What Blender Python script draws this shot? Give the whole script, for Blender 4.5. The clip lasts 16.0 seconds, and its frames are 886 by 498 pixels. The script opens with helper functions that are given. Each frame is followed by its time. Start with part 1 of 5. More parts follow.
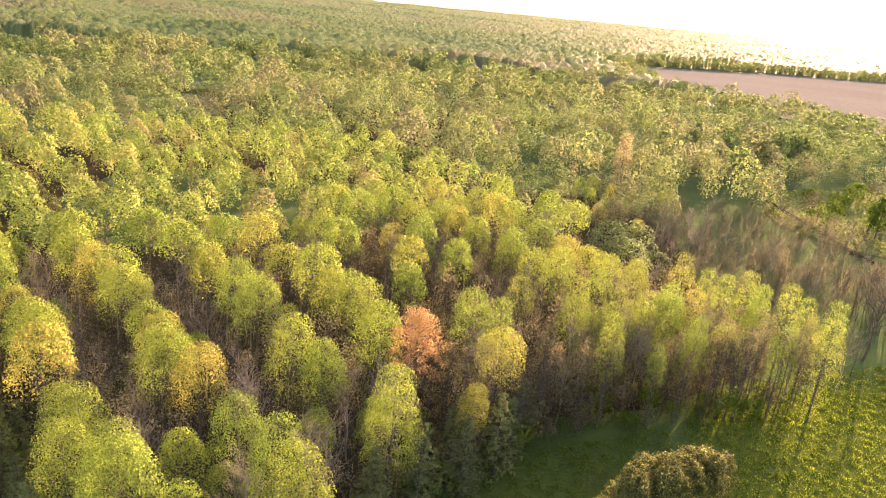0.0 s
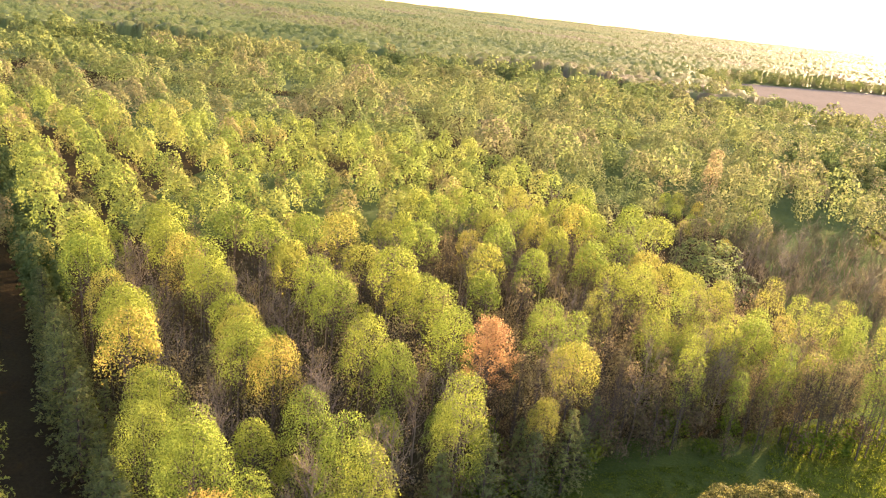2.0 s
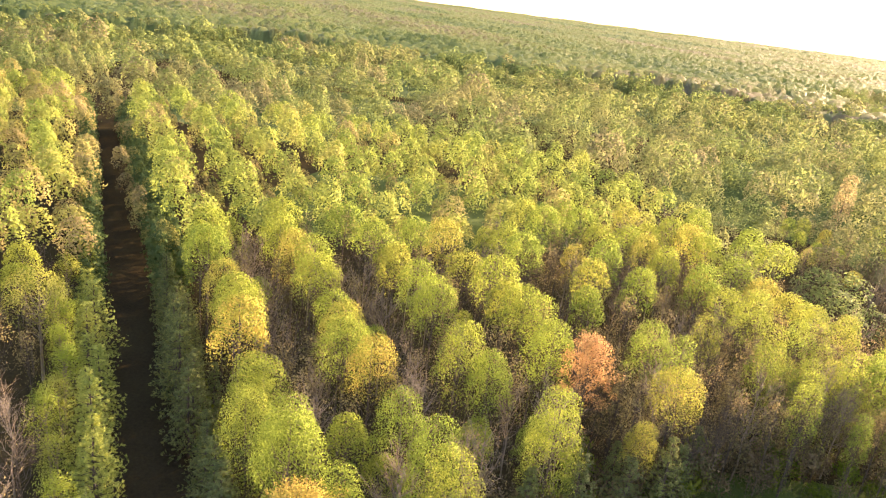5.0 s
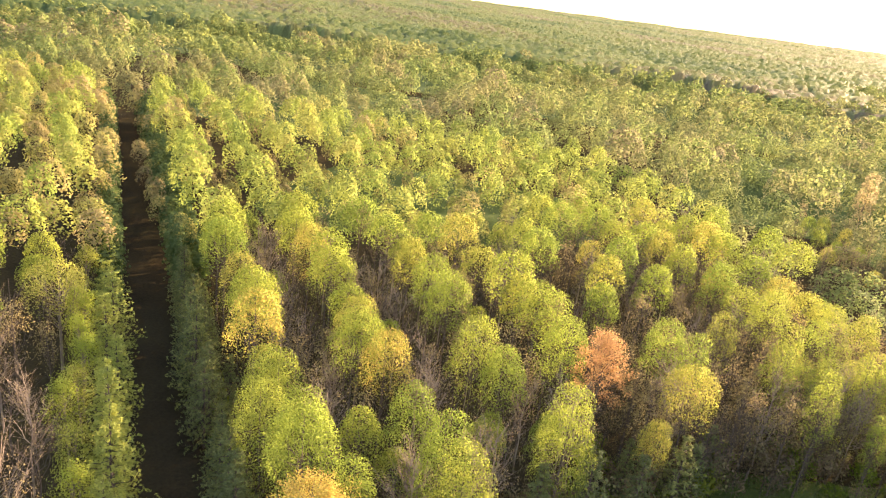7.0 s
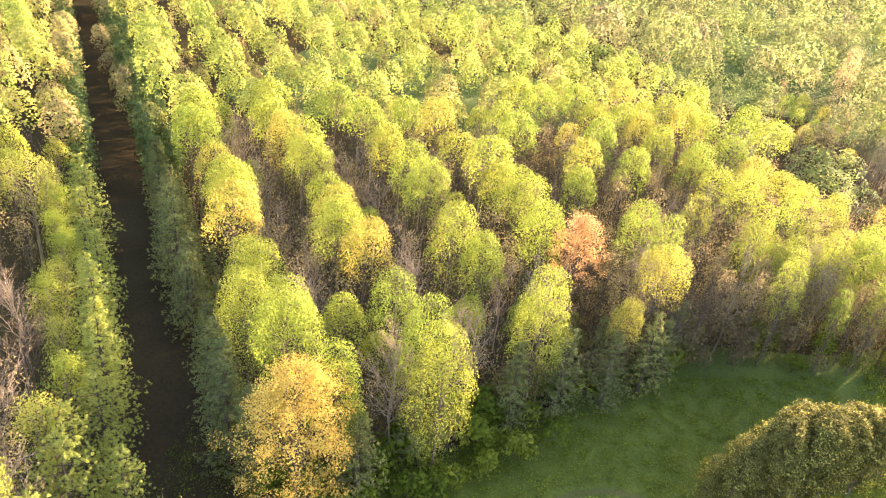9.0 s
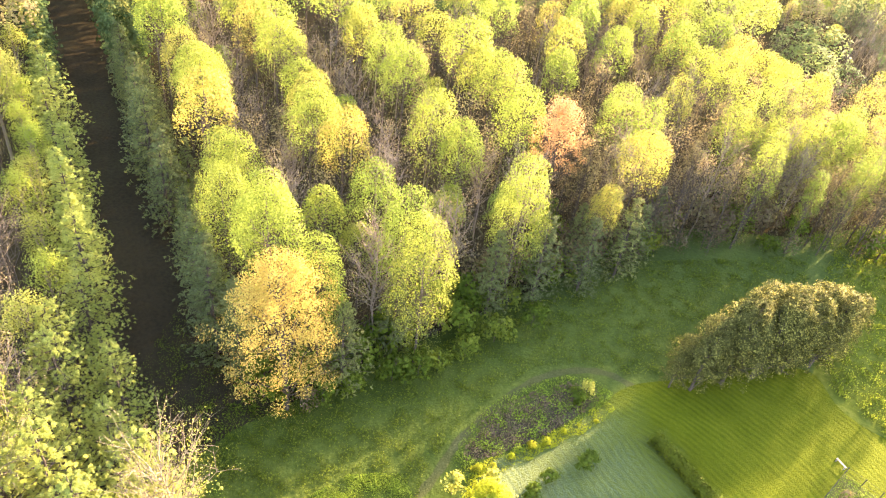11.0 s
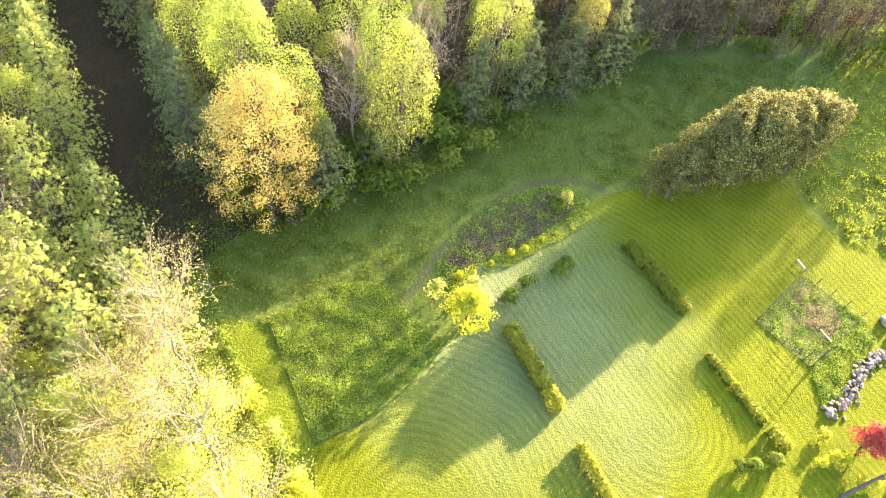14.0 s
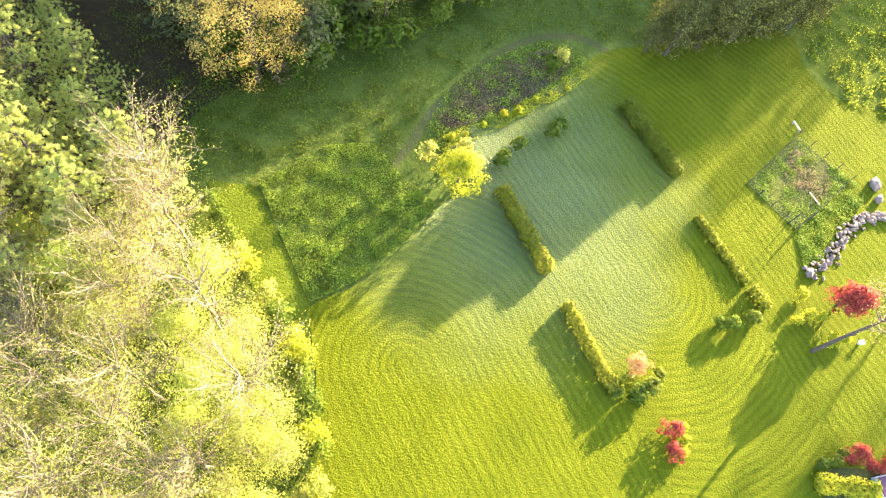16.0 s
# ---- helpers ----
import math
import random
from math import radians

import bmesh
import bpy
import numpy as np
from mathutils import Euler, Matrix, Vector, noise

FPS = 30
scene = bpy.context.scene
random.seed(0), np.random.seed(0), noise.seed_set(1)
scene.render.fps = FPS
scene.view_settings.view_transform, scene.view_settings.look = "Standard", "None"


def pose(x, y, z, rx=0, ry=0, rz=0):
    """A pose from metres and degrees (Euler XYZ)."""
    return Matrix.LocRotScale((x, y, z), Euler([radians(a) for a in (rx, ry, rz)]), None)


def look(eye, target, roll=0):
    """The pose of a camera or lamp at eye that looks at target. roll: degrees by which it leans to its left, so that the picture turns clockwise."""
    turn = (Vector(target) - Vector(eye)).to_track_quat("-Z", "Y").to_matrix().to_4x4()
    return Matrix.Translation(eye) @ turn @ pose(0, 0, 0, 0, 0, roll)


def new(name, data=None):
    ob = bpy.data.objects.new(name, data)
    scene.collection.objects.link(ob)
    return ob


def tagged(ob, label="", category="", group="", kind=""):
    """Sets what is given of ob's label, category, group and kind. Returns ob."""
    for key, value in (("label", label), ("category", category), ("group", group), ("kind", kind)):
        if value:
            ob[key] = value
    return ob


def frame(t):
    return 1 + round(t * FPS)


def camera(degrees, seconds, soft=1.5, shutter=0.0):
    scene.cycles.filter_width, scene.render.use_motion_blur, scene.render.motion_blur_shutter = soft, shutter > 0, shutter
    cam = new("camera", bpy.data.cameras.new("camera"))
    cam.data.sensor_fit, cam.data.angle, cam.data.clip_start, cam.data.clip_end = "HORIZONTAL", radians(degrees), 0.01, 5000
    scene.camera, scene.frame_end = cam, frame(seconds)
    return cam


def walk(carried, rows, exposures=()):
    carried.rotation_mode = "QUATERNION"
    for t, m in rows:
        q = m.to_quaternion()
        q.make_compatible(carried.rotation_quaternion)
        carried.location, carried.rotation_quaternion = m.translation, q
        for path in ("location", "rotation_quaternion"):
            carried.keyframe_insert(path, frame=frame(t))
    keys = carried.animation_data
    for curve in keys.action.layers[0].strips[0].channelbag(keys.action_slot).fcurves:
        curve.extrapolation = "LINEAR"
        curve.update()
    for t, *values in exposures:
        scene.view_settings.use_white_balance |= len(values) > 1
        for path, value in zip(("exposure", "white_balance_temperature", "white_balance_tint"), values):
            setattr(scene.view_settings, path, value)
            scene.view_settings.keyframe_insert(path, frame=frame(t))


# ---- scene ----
# ================= camera: a drone that hovers, pans and tips down =================
cam = camera(64.45, 16.0, 1.1)


def aimed(x, y, z, yaw, pitch, roll):
    """A pose from the eye, yaw to the left of +y, pitch up and roll as look() has it."""
    a, p = radians(yaw), radians(pitch)
    way = Vector((-math.sin(a) * math.cos(p), math.cos(a) * math.cos(p), math.sin(p)))
    eye = Vector((x, y, z))
    return look(eye, eye + way * 10, roll)


PATH = [
    (0.0, 0.01, 0.00, 59.98, 0.15, -19.10, 5.40),
    (0.5, -0.08, 0.13, 59.91, 1.99, -19.09, 5.60),
    (1.0, -0.15, 0.26, 59.83, 3.72, -19.07, 5.80),
    (1.5, -0.18, 0.38, 59.76, 5.17, -19.06, 6.10),
    (2.0, -0.18, 0.51, 59.66, 6.74, -19.05, 6.39),
    (2.5, -0.19, 0.64, 59.56, 8.06, -19.05, 6.59),
    (3.0, -0.18, 0.74, 59.46, 9.60, -19.06, 6.69),
    (3.5, -0.14, 0.79, 59.38, 11.60, -19.11, 6.86),
    (4.0, -0.13, 0.79, 59.33, 13.03, -19.09, 6.97),
    (4.5, -0.11, 0.79, 59.30, 14.58, -19.14, 7.12),
    (7.0, 0.10, 0.76, 59.30, 17.09, -19.77, 7.35),
    (7.5, 0.16, 0.74, 59.29, 16.48, -21.64, 7.34),
    (8.0, 0.22, 0.73, 59.31, 15.67, -23.99, 7.37),
    (8.5, 0.26, 0.74, 59.37, 14.89, -26.38, 7.35),
    (9.0, 0.29, 0.78, 59.46, 14.02, -28.79, 7.40),
    (9.5, 0.33, 0.86, 59.56, 13.19, -31.28, 7.46),
    (10.0, 0.33, 0.92, 59.65, 12.32, -33.75, 7.68),
    (12.5, 0.19, 1.87, 60.83, 8.38, -44.18, 9.20),
    (13.0, 0.23, 1.96, 61.08, 7.43, -46.99, 9.74),
    (13.5, 0.24, 2.09, 61.26, 6.17, -50.69, 10.73),
    (14.0, 0.21, 2.24, 61.37, 4.87, -53.86, 11.70),
    (14.5, 0.15, 2.38, 61.43, 3.41, -56.84, 12.83),
    (15.0, 0.06, 2.50, 61.43, 1.68, -59.75, 14.25),
    (15.5, -0.05, 2.62, 61.39, -0.33, -62.41, 16.16),
    (16.0, -0.15, 2.76, 61.31, -2.62, -64.84, 18.28),
]
EXPOSURES = [(0, 2.96, 7850, 38), (4.5, 3.11, 7850, 34), (7, 3.12, 7800, 33), (8.5, 3.6, 7700, 32), (10, 3.96, 7500, 31), (12.5, 4.3, 7200, 29), (14, 4.25, 6950, 27), (16, 4.02, 6750, 21)]
walk(cam, [(t, aimed(*p)) for t, *p in PATH], EXPOSURES)

# ================= world and sun =================
SUN_AZ, SUN_EL = radians(31.3), radians(13.5)   # azimuth to the right of +y
world = bpy.data.worlds.new("sky")
scene.world = world
world.use_nodes = True
wn = world.node_tree.nodes
sky = wn.new("ShaderNodeTexSky")
sky.sky_type, sky.sun_disc = "NISHITA", False
sky.sun_elevation, sky.sun_rotation = SUN_EL, SUN_AZ
sky.dust_density, sky.air_density, sky.ozone_density = 1.2, 1.0, 1.5
world.node_tree.links.new(sky.outputs[0], wn["Background"].inputs[0])
wn["Background"].inputs[1].default_value = 0.122
lamp = bpy.data.lights.new("sun", "SUN")
lamp.energy, lamp.angle, lamp.color = 3.9, radians(0.6), (1.0, 0.83, 0.56)
sun = new("sun", lamp)
sun_way = Vector((math.sin(SUN_AZ) * math.cos(SUN_EL), math.cos(SUN_AZ) * math.cos(SUN_EL), math.sin(SUN_EL)))
sun.matrix_world = look(sun_way * 300, (0, 0, 0))

# ================= plan =================
# Plantation axes: U runs along the planted rows and the lane, V across them.
U = Vector((-0.690, 0.724, 0))
V = Vector((0.724, 0.690, 0))
ROW_GAP = 13.5


def uv(u, v, z=0.0):
    p = U * u + V * v
    return Vector((p.x, p.y, z))


def to_uv(x, y):
    return -0.690 * x + 0.724 * y, 0.724 * x + 0.690 * y


def back_edge(v):
    return 292 - 0.72 * (v - 10)


def front_edge(v):
    """The plantation's edge towards the house, as a distance along U."""
    return np.interp(v, [-60, 12, 40, 60, 75, 88, 97, 104, 110, 131, 150], [34, 46, 51, 54, 53, 47, 42, 39, 35, 31, 60])


def right_edge(u):
    return np.interp(u, [30, 60, 75, 100, 130, 190, 215, 300], [131, 126, 121, 127, 141, 146, 116, 10])


# ================= materials =================
def material(name):
    m = bpy.data.materials.new(name)
    m.use_nodes = True
    nt = m.node_tree
    b = nt.nodes["Principled BSDF"]
    b.inputs["Specular IOR Level"].default_value = 0.2
    return m, nt, b


def node(nt, kind, **vals):
    n = nt.nodes.new(kind)
    for k, v in vals.items():
        if k in n.inputs:
            n.inputs[k].default_value = v
    return n


def link(nt, a, b):
    nt.links.new(a, b)


def ramp(nt, fac, stops):
    r = nt.nodes.new("ShaderNodeValToRGB")
    e = r.color_ramp.elements
    while len(e) < len(stops):
        e.new(0.5)
    for k, (p, c) in zip(e, stops):
        k.position, k.color = p, (*c, 1)
    link(nt, fac, r.inputs[0])
    return r.outputs[0]


def math_node(nt, op, a, b=None, c=None, clamp=False):
    n = nt.nodes.new("ShaderNodeMath")
    n.operation, n.use_clamp = op, clamp
    for i, v in enumerate((a, b, c)):
        if v is None:
            continue
        if isinstance(v, (int, float)):
            n.inputs[i].default_value = v
        else:
            link(nt, v, n.inputs[i])
    return n.outputs[0]


def mixed(nt, fac, a, b, mode="MIX"):
    n = nt.nodes.new("ShaderNodeMix")
    n.data_type, n.blend_type = "RGBA", mode
    for sock, v in ((n.inputs[0], fac), (n.inputs[6], a), (n.inputs[7], b)):
        if isinstance(v, (int, float)):
            sock.default_value = v
        elif isinstance(v, tuple):
            sock.default_value = (*v, 1)
        else:
            link(nt, v, sock)
    return n.outputs[2]


def noise_tex(nt, scale, detail=4.0, rough=0.6, vec=None):
    n = node(nt, "ShaderNodeTexNoise", Scale=scale, Detail=detail, Roughness=rough)
    if vec is None:
        tc = nt.nodes.new("ShaderNodeTexCoord")
        vec = tc.outputs["Object"]
    link(nt, vec, n.inputs["Vector"])
    return n.outputs[0]


def leaf_material(name, stops, through_light=0.5, source="object", spread=0.25, ruffle=0.0):
    """Thin leaves: diffuse and translucent. The tree's own tone comes from its random number or, in joined woods, from its tint."""
    m, nt, b = material(name)
    if source == "object":
        tone = nt.nodes.new("ShaderNodeObjectInfo").outputs["Random"]
    else:
        a = nt.nodes.new("ShaderNodeAttribute")
        a.attribute_name = "tint"
        tone = a.outputs["Fac"]
        if source == "grove":
            tone = math_node(nt, "MULTIPLY_ADD", nt.nodes.new("ShaderNodeObjectInfo").outputs["Random"], 0.55, math_node(nt, "MULTIPLY", tone, 0.45))
    leaf = nt.nodes.new("ShaderNodeNewGeometry").outputs["Random Per Island"]
    spot = math_node(nt, "MULTIPLY_ADD", leaf, spread, math_node(nt, "MULTIPLY_ADD", tone, 1 - spread, 0.0))
    col = ramp(nt, spot, stops)
    hsv = nt.nodes.new("ShaderNodeHueSaturation")
    link(nt, col, hsv.inputs["Color"])
    link(nt, math_node(nt, "MULTIPLY_ADD", leaf, 0.4 if source == "object" else 0.16, 0.8 if source == "object" else 0.92), hsv.inputs["Value"])
    col = hsv.outputs[0]
    link(nt, col, b.inputs["Base Color"])
    b.inputs["Roughness"].default_value = 0.7
    b.inputs["Specular IOR Level"].default_value = 0.06
    tr = nt.nodes.new("ShaderNodeBsdfTranslucent")
    if ruffle:
        fine = noise_tex(nt, ruffle, 6, 0.75)
        bp = node(nt, "ShaderNodeBump", Strength=0.45, Distance=0.6 / ruffle)
        link(nt, fine, bp.inputs["Height"])
        link(nt, bp.outputs[0], b.inputs["Normal"])
        link(nt, bp.outputs[0], tr.inputs["Normal"])
        dab = nt.nodes.new("ShaderNodeHueSaturation")
        link(nt, col, dab.inputs["Color"])
        link(nt, math_node(nt, "MULTIPLY_ADD", fine, 0.9, 0.55), dab.inputs["Value"])
        col = dab.outputs[0]
        link(nt, col, b.inputs["Base Color"])
    link(nt, col, tr.inputs["Color"])
    mx = nt.nodes.new("ShaderNodeMixShader")
    mx.inputs[0].default_value = through_light
    link(nt, b.outputs[0], mx.inputs[1])
    link(nt, tr.outputs[0], mx.inputs[2])
    link(nt, mx.outputs[0], nt.nodes["Material Output"].inputs[0])
    return m


GREENS = [(0.0, (0.158, 0.228, 0.043)), (0.4, (0.21, 0.27, 0.047)), (0.72, (0.262, 0.30, 0.054)), (0.88, (0.295, 0.278, 0.062)), (1.0, (0.355, 0.25, 0.072))]
leaf_green = leaf_material("spring_leaf", GREENS, 0.62)
leaf_tan = leaf_material("budding_leaf", [(0.0, (0.19, 0.165, 0.07)), (0.7, (0.24, 0.195, 0.09)), (1.0, (0.29, 0.21, 0.095))], 0.45)
leaf_gold = leaf_material("golden_bud_leaf", [(0.0, (0.42, 0.275, 0.07)), (0.5, (0.45, 0.335, 0.09)), (1.0, (0.40, 0.36, 0.08))], 0.5, "object", 0.8)
leaf_orange = leaf_material("orange_bud_leaf", [(0.0, (0.45, 0.245, 0.11)), (0.5, (0.49, 0.29, 0.13)), (1.0, (0.44, 0.33, 0.115))], 0.5, "object", 0.8)
leaf_red = leaf_material("red_leaf", [(0.0, (0.28, 0.045, 0.035)), (0.6, (0.36, 0.065, 0.05)), (1.0, (0.32, 0.09, 0.05))], 0.4, "object", 0.8)
leaf_peach = leaf_material("peach_leaf", [(0.0, (0.40, 0.21, 0.11)), (1.0, (0.45, 0.25, 0.10))], 0.4)
leaf_bright = leaf_material("bright_yellow_green_leaf", [(0.0, (0.28, 0.34, 0.02)), (1.0, (0.36, 0.36, 0.03))], 0.5)
leaf_fresh = leaf_material("fresh_yellow_green_leaf", [(0.0, (0.25, 0.33, 0.045)), (1.0, (0.34, 0.375, 0.06))], 0.45, "object", 0.6)
leaf_hedge = leaf_material("hedge_leaf", [(0.0, (0.09, 0.115, 0.012)), (0.6, (0.16, 0.18, 0.016)), (1.0, (0.28, 0.26, 0.025))], 0.35)
leaf_shrub = leaf_material("shrub_leaf", [(0.0, (0.06, 0.10, 0.012)), (0.6, (0.11, 0.16, 0.018)), (1.0, (0.18, 0.20, 0.03))], 0.4)
leaf_pale = leaf_material("pale_yellow_leaf", [(0.0, (0.26, 0.31, 0.05)), (0.5, (0.32, 0.345, 0.065)), (1.0, (0.33, 0.32, 0.085))], 0.5, "object", 0.6)
leaf_buff = leaf_material("buff_bud_leaf", [(0.0, (0.32, 0.255, 0.12)), (1.0, (0.37, 0.30, 0.14))], 0.5, "object", 0.8)
brush_brown = leaf_material("dry_brush", [(0.0, (0.09, 0.068, 0.038)), (0.6, (0.15, 0.112, 0.06)), (1.0, (0.15, 0.17, 0.045))], 0.2)
grass_tall = leaf_material("tall_grass", [(0.0, (0.065, 0.10, 0.010)), (0.6, (0.105, 0.145, 0.014)), (1.0, (0.155, 0.18, 0.022))], 0.4, "object", 0.9)
grass_meadow = leaf_material("lush_meadow_grass", [(0.0, (0.085, 0.13, 0.012)), (0.6, (0.14, 0.185, 0.018)), (1.0, (0.21, 0.235, 0.03))], 0.5, "object", 0.9)
grass_fresh = leaf_material("fresh_meadow_grass", [(0.0, (0.12, 0.185, 0.016)), (0.6, (0.175, 0.25, 0.024)), (1.0, (0.25, 0.315, 0.04))], 0.3, "object", 0.9)
grass_bright = leaf_material("bright_tall_grass", [(0.0, (0.10, 0.155, 0.012)), (0.6, (0.17, 0.22, 0.018)), (1.0, (0.25, 0.27, 0.03))], 0.3, "object", 0.9)
brush_tan = leaf_material("woodland_brush", [(0.0, (0.085, 0.07, 0.042)), (0.5, (0.135, 0.115, 0.068)), (1.0, (0.13, 0.145, 0.05))], 0.3, "object", 0.9)
# one needle, two tones: this one has the left rows' sunlight in its colour
needle_sunlit = leaf_material("sunlit_pine_needle", [(0.0, (0.23, 0.28, 0.075)), (0.6, (0.32, 0.365, 0.085)), (1.0, (0.40, 0.42, 0.09))], 0.55, "object", 0.4)
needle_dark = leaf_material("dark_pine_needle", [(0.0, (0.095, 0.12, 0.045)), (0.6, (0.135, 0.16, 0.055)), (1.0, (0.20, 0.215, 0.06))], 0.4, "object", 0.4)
needle_red = leaf_material("olive_pine_needle", [(0.0, (0.075, 0.082, 0.022)), (0.6, (0.125, 0.125, 0.035)), (1.0, (0.36, 0.33, 0.08))], 0.4, "object", 0.85)
wood_stops = [(0.0, (0.07, 0.115, 0.04)), (0.2, (0.135, 0.185, 0.058)), (0.45, (0.18, 0.22, 0.07)), (0.7, (0.19, 0.20, 0.08)), (0.88, (0.20, 0.185, 0.095)), (1.0, (0.18, 0.155, 0.095))]
ROW_GREENS = [(0.0, (0.18, 0.25, 0.055)), (0.3, (0.235, 0.295, 0.065)), (0.62, (0.28, 0.31, 0.075)), (0.82, (0.29, 0.265, 0.095)), (1.0, (0.28, 0.225, 0.11))]
leaf_woods = leaf_material("far_woods_leaf", wood_stops, 0.48, "tint", 0.06, 0.9)
leaf_grove = leaf_material("grove_leaf", wood_stops, 0.55, "grove", 0.06)
leaf_brush = leaf_material("bare_brush", [(0.0, (0.10, 0.085, 0.05)), (0.6, (0.13, 0.11, 0.062)), (1.0, (0.14, 0.14, 0.05))], 0.2, "tint", 0.5)
leaf_rows = leaf_material("far_rows_leaf", ROW_GREENS, 0.52, "tint", 0.06, 1.3)


def bark_material(name, low, high, scale=6.0):
    m, nt, b = material(name)
    n = noise_tex(nt, scale, 5)
    link(nt, ramp(nt, n, [(0.3, low), (0.7, high)]), b.inputs["Base Color"])
    b.inputs["Roughness"].default_value = 0.9
    return m


bark = bark_material("grey_brown_bark", (0.045, 0.034, 0.024), (0.11, 0.088, 0.065))
bark_mid = bark_material("tan_brown_bark", (0.12, 0.096, 0.07), (0.24, 0.195, 0.145))
bark_pale = bark_material("pale_grey_bark", (0.12, 0.098, 0.062), (0.25, 0.205, 0.135))


# ================= mesh helpers =================
def mesh_of(name, verts, faces, mat=None, tint=None):
    """A mesh from arrays; faces is an (n, 3) or (n, 4) array."""
    verts, faces = np.asarray(verts, np.float32), np.asarray(faces, np.int32)
    shade = verts[:, 3:] if verts.shape[1] == 6 else None
    verts = np.ascontiguousarray(verts[:, :3])
    me = bpy.data.meshes.new(name)
    k = faces.shape[1]
    me.vertices.add(len(verts))
    me.vertices.foreach_set("co", verts.ravel())
    me.loops.add(faces.size)
    me.loops.foreach_set("vertex_index", faces.ravel())
    me.polygons.add(len(faces))
    me.polygons.foreach_set("loop_start", np.arange(0, faces.size, k, dtype=np.int32))
    me.polygons.foreach_set("loop_total", np.full(len(faces), k, np.int32))
    if tint is not None:
        at = me.attributes.new("tint", "FLOAT", "POINT")
        at.data.foreach_set("value", np.asarray(tint, np.float32))
    me.update()
    me.validate()
    if shade is not None:
        me.polygons.foreach_set("use_smooth", np.ones(len(faces), bool))
        me.normals_split_custom_set_from_vertices(shade.tolist())
    if mat:
        me.materials.append(mat)
    return me


def joined(parts):
    """Several (verts, faces) into one."""
    vs, fs, at = [], [], 0
    for v, f in parts:
        vs.append(v)
        fs.append(np.asarray(f) + at)
        at += len(v)
    return np.concatenate(vs), np.concatenate(fs)


def leaf_quads(rng, centres, size, out=None, bias=0.7, along=None, slim=0.42, soft=0.8):
    """A lozenge-shaped leaf spray at each centre, turned at random but leaning to face outwards."""
    n = len(centres)
    out = np.tile((0.0, 0.0, 1.0), (n, 1)) if out is None else out / (np.linalg.norm(out, axis=1, keepdims=True) + 1e-9)
    c = out * bias + rng.normal(size=(n, 3)) * 0.55
    c /= np.linalg.norm(c, axis=1, keepdims=True) + 1e-9
    a = np.cross(c, rng.normal(size=(n, 3))) if along is None else along - c * (along * c).sum(1, keepdims=True)
    a /= np.linalg.norm(a, axis=1, keepdims=True) + 1e-9
    b = np.cross(c, a)
    s = (np.asarray(size) * rng.uniform(0.6, 1.35, n))[:, None]
    bend = c * s * 0.2
    quad = np.stack([centres - a * s * 0.6, centres - b * s * slim + bend, centres + a * s * 0.6, centres + b * s * slim + bend], 1)
    flip = ((c * out).sum(1) < 0)
    quad[flip] = quad[flip][:, ::-1]
    c[flip] *= -1
    shade = out * 1.0 + c * soft
    shade /= np.linalg.norm(shade, axis=1, keepdims=True) + 1e-9
    v = np.concatenate([quad.reshape(-1, 3), np.repeat(shade, 4, 0)], 1)
    return v, np.arange(4 * n).reshape(n, 4)


def tube(points, radii, sides=5):
    """A tapered limb along a line of points, as quads."""
    pts = np.asarray(points, float)
    n = len(pts)
    way = np.gradient(pts, axis=0)
    way /= np.linalg.norm(way, axis=1, keepdims=True) + 1e-9
    side = np.cross(way, (0.31, 0.87, 0.2))
    side /= np.linalg.norm(side, axis=1, keepdims=True) + 1e-9
    other = np.cross(way, side)
    ang = np.linspace(0, 2 * np.pi, sides, endpoint=False)
    ring = side[:, None] * np.cos(ang)[None, :, None] + other[:, None] * np.sin(ang)[None, :, None]
    v = pts[:, None] + ring * np.asarray(radii)[:, None, None]
    i, j = np.meshgrid(np.arange(n - 1), np.arange(sides), indexing="ij")
    k = (j + 1) % sides
    f = np.stack([i * sides + j, i * sides + k, (i + 1) * sides + k, (i + 1) * sides + j], -1).reshape(-1, 4)
    return v.reshape(-1, 3), f


def limb_line(rng, a, b, sag=0.0, n=4, wander=0.08):
    a, b = np.asarray(a, float), np.asarray(b, float)
    t = np.linspace(0, 1, n)[:, None]
    p = a + (b - a) * t
    p[1:-1] += rng.normal(size=(n - 2, 3)) * wander * np.linalg.norm(b - a)
    p[:, 2] += sag * np.sin(t[:, 0] * np.pi)
    return p


